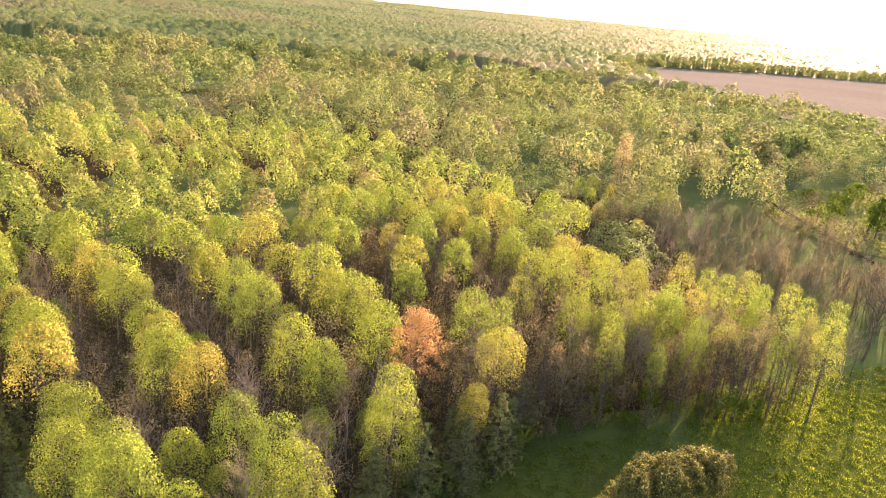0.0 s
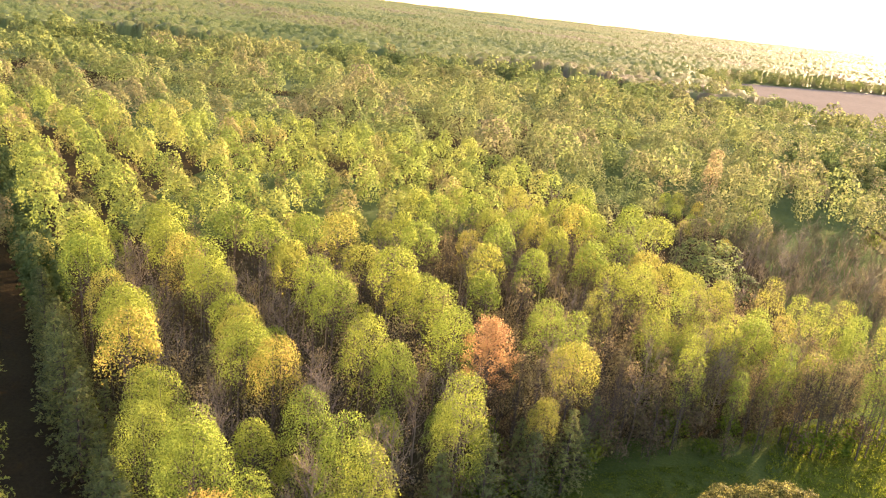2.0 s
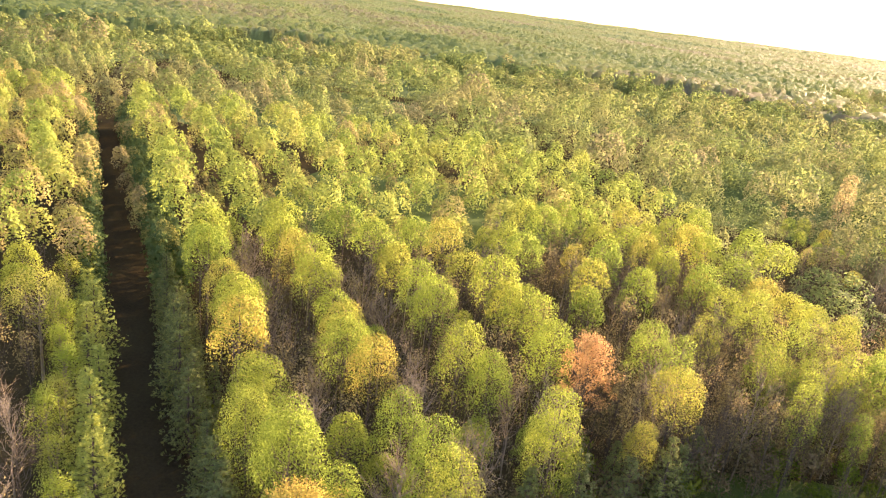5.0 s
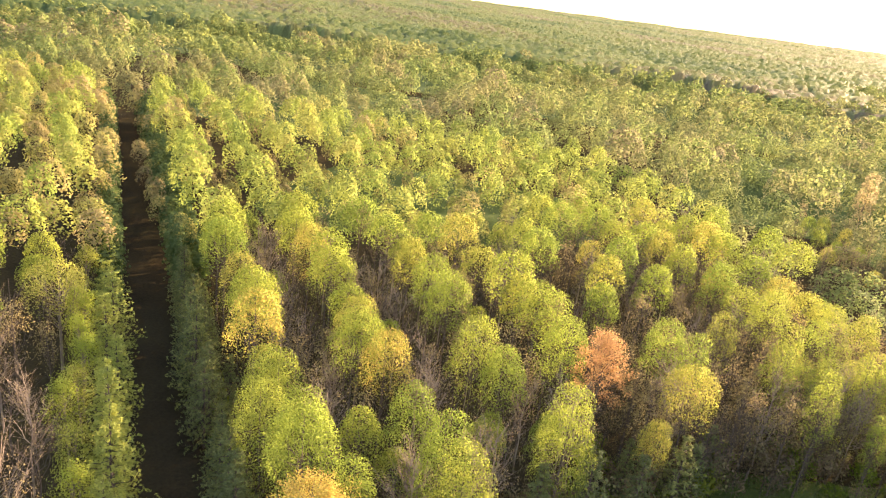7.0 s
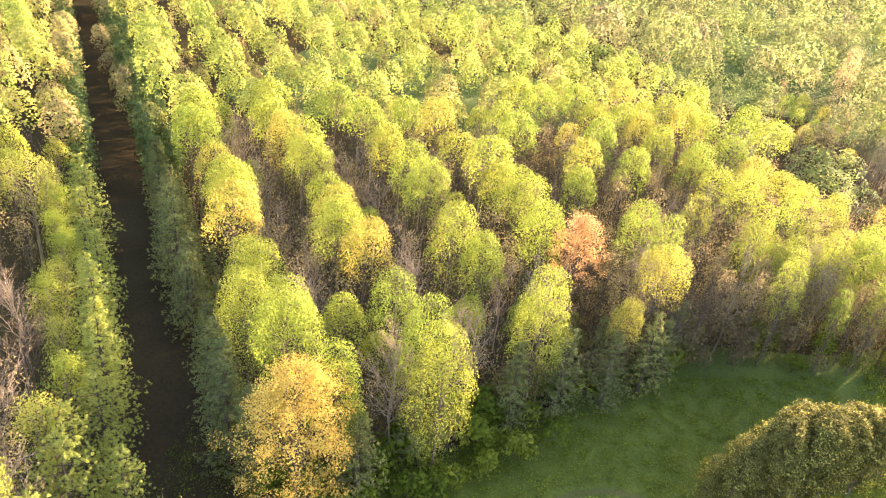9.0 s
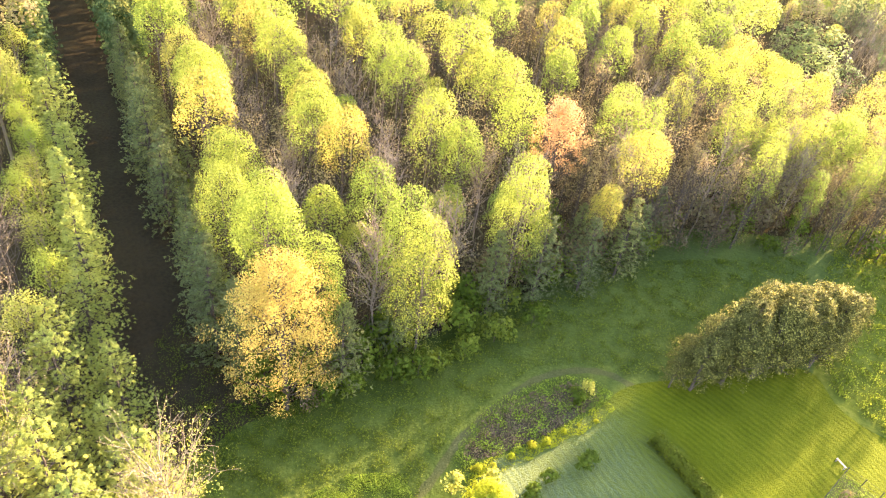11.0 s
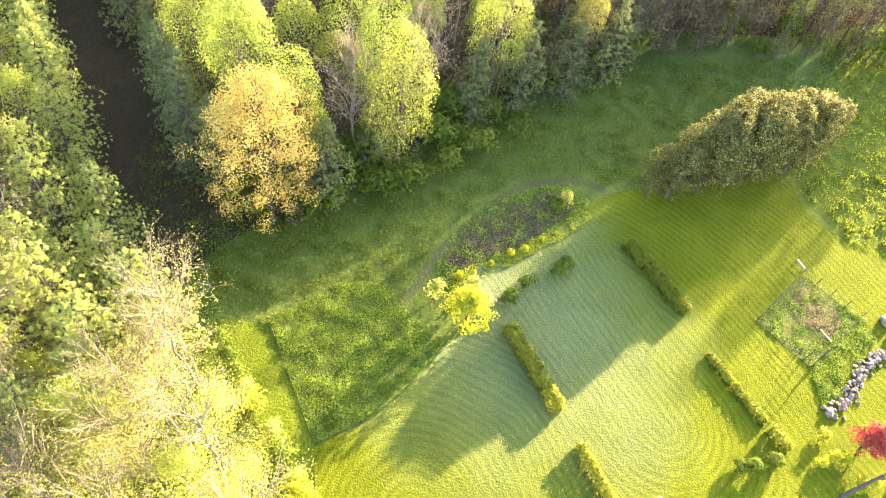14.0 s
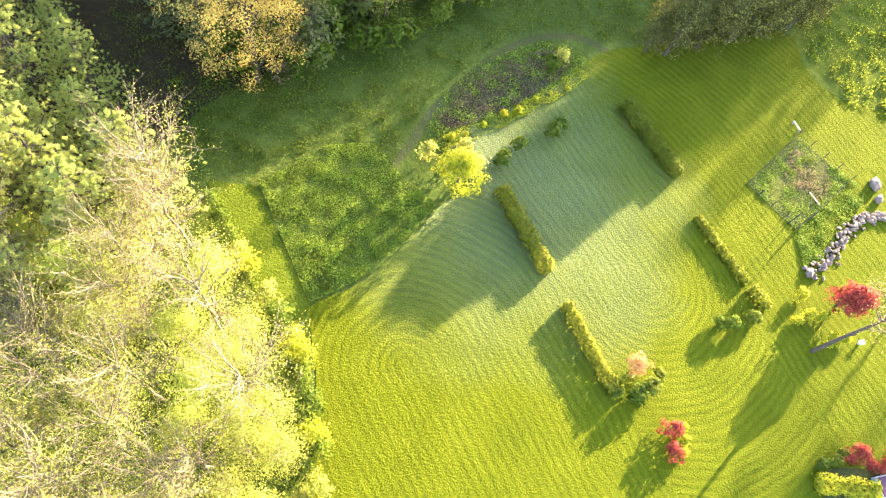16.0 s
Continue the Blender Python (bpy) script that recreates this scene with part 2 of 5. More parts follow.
def leafy_tree(seed, height, radius, low, clusters, per, leaf, puff=0.75, limbs=16, trunk_r=0.16, sides=7, peak=0.62, fill=0.75, skirt=0, inner=0, shell=0.55):
    """Trunk-and-limbs arrays and crown arrays: leaf sprays gathered round limb ends in an egg-shaped, uneven crown."""
    rng = np.random.default_rng(seed)
    span = height - low
    lean = rng.normal(size=2) * 0.35
    tops = []
    for i in range(clusters):
        h = rng.beta(1.9, 1.05)
        w = np.sin(np.clip(h ** 0.75, 0.03, 1) * np.pi * 0.93 + 0.12) ** 0.6 if peak else 1
        a = rng.uniform(0, 2 * np.pi)
        r = radius * w * (fill + (1 - fill) * rng.random()) * rng.uniform(shell, 1.0) * (1 + 0.22 * np.sin(2 * a + seed) + 0.12 * np.sin(5 * a + 2 * seed))
        r *= 0.9
        tops.append((r * np.cos(a) + lean[0] * h, r * np.sin(a) + lean[1] * h, low + span * (0.03 + 0.93 * h)))
    tops = np.array(tops)
    parts = [tube(np.array([(0, 0, -0.3), (0.05, 0, height * 0.3), (lean[0] * 0.3, lean[1] * 0.3, height * 0.62), (lean[0], lean[1], height * 0.95)]), [trunk_r * 1.35, trunk_r, trunk_r * 0.6, trunk_r * 0.12], sides)]
    for k in rng.permutation(clusters)[:limbs]:
        e = tops[k]
        s = max(low * 0.75, e[2] - span * rng.uniform(0.15, 0.4))
        parts.append(tube(limb_line(rng, (lean[0] * 0.3, lean[1] * 0.3, s), e, 0.2), [trunk_r * 0.4, trunk_r * 0.28, trunk_r * 0.17, trunk_r * 0.05], 4))
    wood = joined(parts)
    puffs = puff * rng.uniform(0.7, 1.3, clusters)
    ball = rng.normal(size=(clusters * per, 3))
    ball *= (1.5 * rng.random((clusters * per, 1)) ** 0.45) / np.linalg.norm(ball, axis=1, keepdims=True)
    centres = np.repeat(tops, per, 0) + ball * np.repeat(puffs, per)[:, None] * (0.85, 0.85, 0.72)
    if skirt:
        a, h = rng.uniform(0, 2 * np.pi, skirt), rng.uniform(0.12, 1.05, skirt)
        r = radius * 0.75 * np.sqrt(rng.random(skirt)) * (0.5 + 0.5 * h)
        centres = np.concatenate([centres, np.stack([r * np.cos(a), r * np.sin(a), low * h], 1)])
    heart = np.array((lean[0] * 0.5, lean[1] * 0.5, low + span * 0.42))
    out = (centres - heart) / (radius, radius, span * 0.6)
    out[: clusters * per] += (centres[: clusters * per] - np.repeat(tops, per, 0)) / puff * 0.35
    sizes = np.full(len(centres), leaf)
    sizes[clusters * per:] = leaf * 0.6
    if inner:
        keep = rng.permutation(clusters)[: max(6, clusters // 2)]
        deep = heart + (tops[keep] - heart) * rng.uniform(0.5, 0.85, (len(keep), 1))
        deep = np.repeat(deep, inner, 0) + rng.normal(size=(len(keep) * inner, 3)) * puff * 0.6
        centres, out = np.concatenate([centres, deep]), np.concatenate([out, (deep - heart) / (radius, radius, span * 0.6)])
        sizes = np.concatenate([sizes, np.full(len(deep), leaf * 2.0)])
    crown = leaf_quads(rng, centres, sizes, out)
    return wood, crown


def crown_cloud(rng, n, lobes, low, height, depth=0.3, thin=0.35):
    """Leaf places and outward ways on the outside of a few rounded lobes, thinner towards the crown's foot."""
    lobes = np.asarray(lobes, float)
    share = lobes[:, 3] * (lobes[:, 3] + lobes[:, 4])
    k = rng.choice(len(lobes), n * 5, p=share / share.sum())
    w = rng.normal(size=(n * 5, 3))
    w /= np.linalg.norm(w, axis=1, keepdims=True)
    w[:, 2] = np.where((w[:, 2] < -0.2) & (rng.random(n * 5) < 0.7), -w[:, 2], w[:, 2])
    r = np.stack([lobes[k, 3], lobes[k, 3], lobes[k, 4]], 1)
    p = lobes[k, :3] + w * r * (1 - depth * rng.random((n * 5, 1)) ** 1.6)
    keep = rng.random(n * 5) < np.clip(thin + 1.5 * (p[:, 2] - low) / (height - low), 0.1, 1)
    for m, (cx, cy, cz, rx, rz) in enumerate(lobes):
        d = ((p[:, 0] - cx) / rx) ** 2 + ((p[:, 1] - cy) / rx) ** 2 + ((p[:, 2] - cz) / rz) ** 2
        keep &= (d > 0.4) | (k == m)
    return p[keep][:n], w[keep][:n]


def dome_lobes(rng, radius, low, height, count, size=0.42, taper=0.4):
    """A tall dome broken into lobes, the last one its rounded tip."""
    span = height - low
    rows = [(0, 0, low + span * 0.48, radius * 0.84, span * 0.47)]
    for i in range(count):
        h = 0.14 + 0.6 * (i + rng.uniform(0, 0.8)) / count
        a = i * 2.4 + rng.uniform(-0.5, 0.5)
        q = radius * (1 - taper * h ** 1.6) * rng.uniform(0.5, 0.68)
        r = radius * size * rng.uniform(0.8, 1.2) * (1.1 - 0.35 * h)
        rows.append((q * np.cos(a), q * np.sin(a), low + span * h, r, r * 1.25))
    r = radius * 0.62
    rows.append((rng.normal() * 0.25, rng.normal() * 0.25, height - r * 0.85, r, r * 0.85))
    return rows


def dome_tree(seed, height, radius, low, n, leaf, limbs=12, trunk_r=0.15, skirt=0, lobes=9, thin=0.35):
    """A planted tree in young leaf: straight trunk, rising limbs and a fine-leafed dome of soft lobes."""
    rng = np.random.default_rng(seed)
    span = height - low
    lean = rng.normal(size=2) * 0.3
    rows = dome_lobes(rng, radius, low, height, lobes)
    parts = [tube(np.array([(0, 0, -0.3), (0.05, 0, height * 0.3), (lean[0] * 0.4, lean[1] * 0.4, height * 0.62), (lean[0], lean[1], height * 0.95)]), [trunk_r * 1.35, trunk_r, trunk_r * 0.6, trunk_r * 0.12], 7)]
    for i in range(limbs):
        a, h = i * 2.4, rng.uniform(0.0, 0.75)
        s = np.array((0, 0, max(2.5, low - 2.0 + span * h * 0.8)))
        q = radius * rng.uniform(0.6, 0.95) * (1 - 0.5 * h)
        parts.append(tube(limb_line(rng, s, s + (q * np.cos(a), q * np.sin(a), q * rng.uniform(1.1, 1.8)), -0.2), [trunk_r * 0.36, trunk_r * 0.26, trunk_r * 0.16, trunk_r * 0.05], 4))
    p, w = crown_cloud(rng, n, rows, low, height, 0.5, thin)
    sizes, c = np.full(len(p), leaf), p
    if skirt:
        a, h = rng.uniform(0, 2 * np.pi, skirt), rng.uniform(0.12, 1.1, skirt)
        r = radius * 0.8 * np.sqrt(rng.random(skirt)) * (0.45 + 0.5 * h)
        c = np.concatenate([c, np.stack([r * np.cos(a), r * np.sin(a), low * h], 1)])
        w = np.concatenate([w, np.stack([np.cos(a), np.sin(a), 0.4 + 0 * a], 1)])
        sizes = np.r_[sizes, np.full(skirt, leaf * 0.7)]
    out = w * 0.65 + (c - (0, 0, low + span * 0.35)) / (radius, radius, span * 0.6) * 0.6
    return joined(parts), leaf_quads(rng, c, sizes, out + (0, 0, 0.35), 0.5, None, 0.42, 0.55)


def bare_tree(seed, height, radius, forks=9, twigs=7, trunk_r=0.15, buds=0, leaf=0.3):
    """A tree still bare: rising limbs that fork into fine twigs, with few or no buds."""
    rng = np.random.default_rng(seed)
    lean = rng.normal(size=2) * 0.5
    top = np.array((lean[0], lean[1], height))
    parts, tips = [tube(limb_line(rng, (0, 0, -0.3), top, 0, 6, 0.012), np.linspace(trunk_r, 0.025, 6), 6)], []
    twig_parts = []
    for i in range(forks):
        h = rng.uniform(0.32, 0.88)
        a = i * 2.4 + rng.normal() * 0.4
        base = np.array((lean[0] * h, lean[1] * h, height * h))
        reach = radius * (1.15 - 0.75 * h) * rng.uniform(0.7, 1.15)
        end = base + (reach * np.cos(a), reach * np.sin(a), reach * rng.uniform(1.0, 1.9))
        end[2] = min(end[2], height * 1.02)
        line = limb_line(rng, base, end, -0.15 * reach, 5, 0.03)
        parts.append(tube(line, np.linspace(trunk_r * 0.36, 0.02, 5), 4))
        for j in range(twigs):
            p = line[rng.integers(1, 5)]
            w = rng.normal(size=3) * 0.55 + (np.cos(a) * 0.5, np.sin(a) * 0.5, 0.9)
            e = p + w * rng.uniform(0.7, 1.7)
            twig_parts.append(tube(limb_line(rng, p, e, 0, 2, 0), [0.020, 0.008], 3))
            tips.append(e)
            for q in range(2):
                e2 = p + (e - p) * rng.uniform(0.4, 0.9)
                e3 = e2 + (w * 0.4 + rng.normal(size=3) * 0.4) * rng.uniform(0.5, 1.1)
                twig_parts.append(tube(np.array([e2, e3]), [0.013, 0.006], 3))
                tips.append(e3)
    tips = np.array(tips)
    crown = None
    if buds:
        pick = rng.integers(0, len(tips), buds)
        at = tips[pick] + rng.normal(size=(buds, 3)) * 0.3
        crown = leaf_quads(rng, at, leaf, at - (0, 0, height * 0.6))
    return joined(parts + twig_parts), crown


def pine_tree(seed, height, radius, whorls=15, arms=6, per=30, leaf=0.55, bare=0.06, slim=0.19):
    """A soft-needled pine: tiers of uneven boughs with feathery upturned sprays, narrowing to an open tip."""
    rng = np.random.default_rng(seed)
    parts = [tube(np.array([(0, 0, -0.3), (0, 0, height * 0.5), (0.1, 0, height)]), [0.22, 0.14, 0.02], 7)]
    cs, ways = [], []
    for k in range(whorls):
        h = min(max(bare + (1 - bare) * (k + rng.uniform(-0.2, 0.2)) / (whorls - 0.5), bare), 0.985)
        reach = radius * (min(1, 0.55 + h * 1.6) * (1 - h) ** 0.8 + 0.07)
        for j in range(arms):
            a = j * 2 * np.pi / arms + k * 0.9 + rng.normal() * 0.3
            r = reach * rng.uniform(0.5, 1.25)
            s = np.array((0, 0, height * h))
            e = s + (r * np.cos(a), r * np.sin(a), r * rng.uniform(0.0, 0.35))
            parts.append(tube(np.array([s, (s + e) / 2 + (0, 0, -0.08 * r), e]), [0.05, 0.035, 0.012], 3))
            n = max(6, int(per * (0.4 + 0.6 * r / radius)))
            m = max(4, int(3 + 9 * r / radius))
            side = np.array((-np.sin(a), np.cos(a), 0))
            t = np.clip(0.3 + 0.75 * (np.arange(m) + rng.random(m)) / m, 0.3, 1.03)[:, None]
            fan = rng.normal(size=(m, 1)) * 0.26 * r * t
            knots = s + (e - s) * t + fan * side + rng.normal(size=(m, 3)) * (0.08, 0.08, 0.1)
            k_of = rng.integers(0, m, n)
            lead = np.array((np.cos(a), np.sin(a), 0.55)) + fan / (r + 0.1) * 1.4 * side
            w = lead[k_of] + rng.normal(size=(n, 3)) * 0.45
            w /= np.linalg.norm(w, axis=1, keepdims=True)
            cs.append(knots[k_of] + w * leaf * rng.uniform(0.3, 0.75, (n, 1)))
            ways.append(w)
    cs, ways = np.concatenate(cs), np.concatenate(ways)
    ways /= np.linalg.norm(ways, axis=1, keepdims=True)
    out = np.stack([cs[:, 0], cs[:, 1], 0 * cs[:, 0]], 1) / radius + (0, 0, 0.75)
    return joined(parts), leaf_quads(rng, cs, leaf, out, 0.9, ways, slim)


def plant_kind(name, label, category, group, meshes, mats_names):
    """Remembers the meshes of a kind; grow() sets one down."""
    return dict(name=name, label=label, category=category, group=group, meshes=meshes, parts=mats_names)


def grow(kind, x, y, turn=0.0, scale=1.0, tall=1.0, z=0.0, label=""):
    ob = tagged(new(kind["name"]), label or kind["label"], kind["category"], kind["group"])
    ob.empty_display_size = 0.5
    ob.matrix_world = Matrix.LocRotScale((x, y, z), Euler((0, 0, turn)), (scale, scale, scale * tall))
    for part_name, me in zip(kind["parts"], kind["meshes"]):
        p = new(part_name, me)
        p.parent = ob
        if part_name == "stem":
            tagged(p, kind="stuff")
    return ob


def kind_leafy(name, label, group, mat, bark_mat, seed, **shape):
    wood, crown = leafy_tree(seed, **shape)
    return plant_kind(name, label, "tree", group, [mesh_of(name + "_trunk", *wood, bark_mat), mesh_of(name + "_crown", *crown, mat)], ("trunk", "crown"))


def kind_dome(name, label, group, mat, bark_mat, seed, **shape):
    wood, crown = dome_tree(seed, **shape)
    return plant_kind(name, label, "tree", group, [mesh_of(name + "_trunk", *wood, bark_mat), mesh_of(name + "_crown", *crown, mat)], ("trunk", "crown"))


def kind_bare(name, label, group, mat, bark_mat, seed, **shape):
    wood, crown = bare_tree(seed, **shape)
    me = [mesh_of(name + "_trunk", *wood, bark_mat)]
    names = ["trunk"]
    if crown is not None:
        me.append(mesh_of(name + "_crown", *crown, mat))
        names.append("crown")
    return plant_kind(name, label, "tree", group, me, names)


def kind_pine(name, label, group, mat, seed, **shape):
    wood, crown = pine_tree(seed, **shape)
    return plant_kind(name, label, "pine tree", group, [mesh_of(name + "_trunk", *wood, bark), mesh_of(name + "_crown", *crown, mat)], ("trunk", "crown"))


# ================= ground =================
def grass_material(name, tones, scale, bump=0.3, gloss=0.0):
    m, nt, b = material(name)
    big = noise_tex(nt, scale * 0.12, 3)
    fine = noise_tex(nt, scale * 3.0, 5, 0.7)
    both = math_node(nt, "MULTIPLY_ADD", fine, 0.6, math_node(nt, "MULTIPLY", big, 0.4))
    col = ramp(nt, both, [(0.32, tones[0]), (0.5, tones[1]), (0.68, tones[2])])
    link(nt, col, b.inputs["Base Color"])
    b.inputs["Roughness"].default_value = 0.9
    b.inputs["Specular IOR Level"].default_value = gloss
    bp = node(nt, "ShaderNodeBump", Strength=bump, Distance=0.25)
    link(nt, fine, bp.inputs["Height"])
    link(nt, bp.outputs[0], b.inputs["Normal"])
    return m, nt, b, col, bp


rough_grass = grass_material("rough_grass", ((0.03, 0.048, 0.008), (0.056, 0.08, 0.013), (0.09, 0.115, 0.02)), 0.6, 0.8)[0]
# blue-tinted sheen put in for the bluish look of shaded grass
rough_shader = rough_grass.node_tree.nodes["Principled BSDF"]
rough_shader.inputs["Sheen Weight"].default_value = 0.05
rough_shader.inputs["Sheen Tint"].default_value = (0.65, 0.87, 1.0, 1)
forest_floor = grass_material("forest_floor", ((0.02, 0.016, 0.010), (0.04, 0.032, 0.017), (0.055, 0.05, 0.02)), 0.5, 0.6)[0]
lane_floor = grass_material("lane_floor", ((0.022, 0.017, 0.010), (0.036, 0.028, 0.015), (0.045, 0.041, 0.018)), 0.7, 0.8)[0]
worn_path = grass_material("worn_path", ((0.036, 0.046, 0.014), (0.055, 0.064, 0.022), (0.088, 0.09, 0.038)), 1.2, 0.5)[0]
# clearing grass, paled in its colour for the backlit haze over it
hazy_clearing = grass_material("haze_paled_grass", ((0.09, 0.10, 0.03), (0.15, 0.155, 0.05), (0.22, 0.20, 0.08)), 0.25, 0.7)[0]
plot_soil = grass_material("plot_soil", ((0.045, 0.06, 0.012), (0.075, 0.085, 0.022), (0.12, 0.11, 0.05)), 1.5, 0.6)[0]
bed_floor = grass_material("bed_soil", ((0.035, 0.032, 0.016), (0.062, 0.052, 0.03), (0.095, 0.078, 0.05)), 1.6, 0.8)[0]
# field tan, lightened and greyed in its colour for the haze over it
tan_field = grass_material("tan_field", ((0.125, 0.108, 0.086), (0.16, 0.141, 0.114), (0.19, 0.168, 0.136)), 0.05, 0.2, 0.0)[0]
meadow_far = grass_material("bright_meadow", ((0.045, 0.06, 0.010), (0.08, 0.10, 0.016), (0.13, 0.14, 0.03)), 0.4, 0.7)[0]


def sheet(name, outline, z, mat, label, category="", step=0.0):
    """A flat piece of ground with that outline, a little above the sheet below it."""
    bm = bmesh.new()
    vs = [bm.verts.new((x, y, z)) for x, y in outline]
    f = bm.faces.new(vs)
    if f.normal.z < 0:
        f.normal_flip()
    bmesh.ops.triangulate(bm, faces=bm.faces[:])
    me = bpy.data.meshes.new(name)
    bm.to_mesh(me)
    bm.free()
    me.materials.append(mat)
    return tagged(new(name, me), label, category or name, "", "structure")


def smooth_line(points, n=8, closed=True):
    """A rounded line through the points."""
    p = [Vector((*q, 0)) for q in points]
    out, m = [], len(p)
    for i in range(m if closed else m - 1):
        a, b, c, d = (p[(i + k) % m] if closed else p[min(max(i + k, 0), m - 1)] for k in (-1, 0, 1, 2))
        for j in range(n):
            t = j / n
            q = 0.5 * ((2 * b) + (c - a) * t + (2 * a - 5 * b + 4 * c - d) * t * t + (3 * b - a - 3 * c + d) * t ** 3)
            out.append((q.x, q.y))
    if not closed:
        out.append((p[-1].x, p[-1].y))
    return out


def rise(r):
    """The land climbs a little towards the horizon."""
    t = np.clip((np.asarray(r) - 1500) / 3300, 0, 1)
    return 27 * t * t * (3 - 2 * t)


def ground_mesh():
    """Rings that grow with the distance, gently uneven."""
    rs = np.r_[0, np.geomspace(8, 4900, 60)]
    ang = np.linspace(0, 2 * np.pi, 96, endpoint=False)
    r, a = np.meshgrid(rs, ang, indexing="ij")
    x, y = r * np.sin(a), r * np.cos(a) + 0.0
    z = np.where(r > 160, 0.4 * np.sin(x / 37) * np.cos(y / 51), 0) * np.minimum(1, (r - 160).clip(0) / 200) + rise(r)
    v = np.stack([x, y, z], -1).reshape(-1, 3)
    i, j = np.meshgrid(np.arange(len(rs) - 1), np.arange(96), indexing="ij")
    k = (j + 1) % 96
    f = np.stack([i * 96 + j, (i + 1) * 96 + j, (i + 1) * 96 + k, i * 96 + k], -1).reshape(-1, 4)
    return v, f


tagged(new("ground", mesh_of("ground", *ground_mesh(), rough_grass)), "rough green grass ground reaching to the horizon", "ground", "", "structure")
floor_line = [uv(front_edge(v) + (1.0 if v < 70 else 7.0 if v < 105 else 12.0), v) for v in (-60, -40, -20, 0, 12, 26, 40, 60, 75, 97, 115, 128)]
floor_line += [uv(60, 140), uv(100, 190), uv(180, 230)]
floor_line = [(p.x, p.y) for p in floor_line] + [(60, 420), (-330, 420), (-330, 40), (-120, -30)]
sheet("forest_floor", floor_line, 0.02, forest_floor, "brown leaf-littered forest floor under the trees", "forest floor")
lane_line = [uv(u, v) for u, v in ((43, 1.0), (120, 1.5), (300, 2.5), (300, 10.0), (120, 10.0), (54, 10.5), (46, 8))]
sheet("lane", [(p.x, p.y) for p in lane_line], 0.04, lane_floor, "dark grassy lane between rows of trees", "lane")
FIELD = [(205, 1020), (190, 700), (235, 570), (340, 470), (700, 460), (1300, 1100), (900, 1300), (480, 1180)]
CLEARING = [(114, 224), (113, 242), (123, 268), (140, 288), (163, 297), (188, 300), (192, 262), (152, 206), (130, 204)]


def inside(x, y, outline):
    """Whether a place lies within an outline."""
    hit = False
    for (x0, y0), (x1, y1) in zip(outline, outline[1:] + outline[:1]):
        if (y0 > y) != (y1 > y) and x < (x1 - x0) * (y - y0) / (y1 - y0) + x0:
            hit = not hit
    return hit


sheet("field", FIELD, 0.5, tan_field, "bare tan farm field beyond the woods", "field")
sheet("meadow", smooth_line([(34.9, 70.5), (37.5, 66.7), (41.5, 64.5), (46.8, 64.6), (60, 66), (90, 70), (110, 120), (74, 116), (50, 104), (40, 90)]), 0.03, meadow_far, "bright green tall-grass meadow", "meadow")
sheet("clearing", smooth_line(CLEARING), 0.3, hazy_clearing, "bright green clearing among the woods", "clearing")

# ================= lawn with mowing lines =================
LAWN = [(-6.4, 16.0), (-8.2, 20.0), (-9.0, 22.4), (-5.3, 26.0), (-2.4, 31.0), (-0.2, 36.0), (2.0, 39.5), (-1.0, 43.6), (4.0, 49.6), (9.0, 55.2), (13, 61), (20, 65.0), (28, 69.5), (34.6, 72.0), (37.4, 66.9), (41.5, 64.3), (46.8, 64.3), (80, 62), (85, -25), (6, -25), (-2.8, 0), (-4.2, 7.0)]


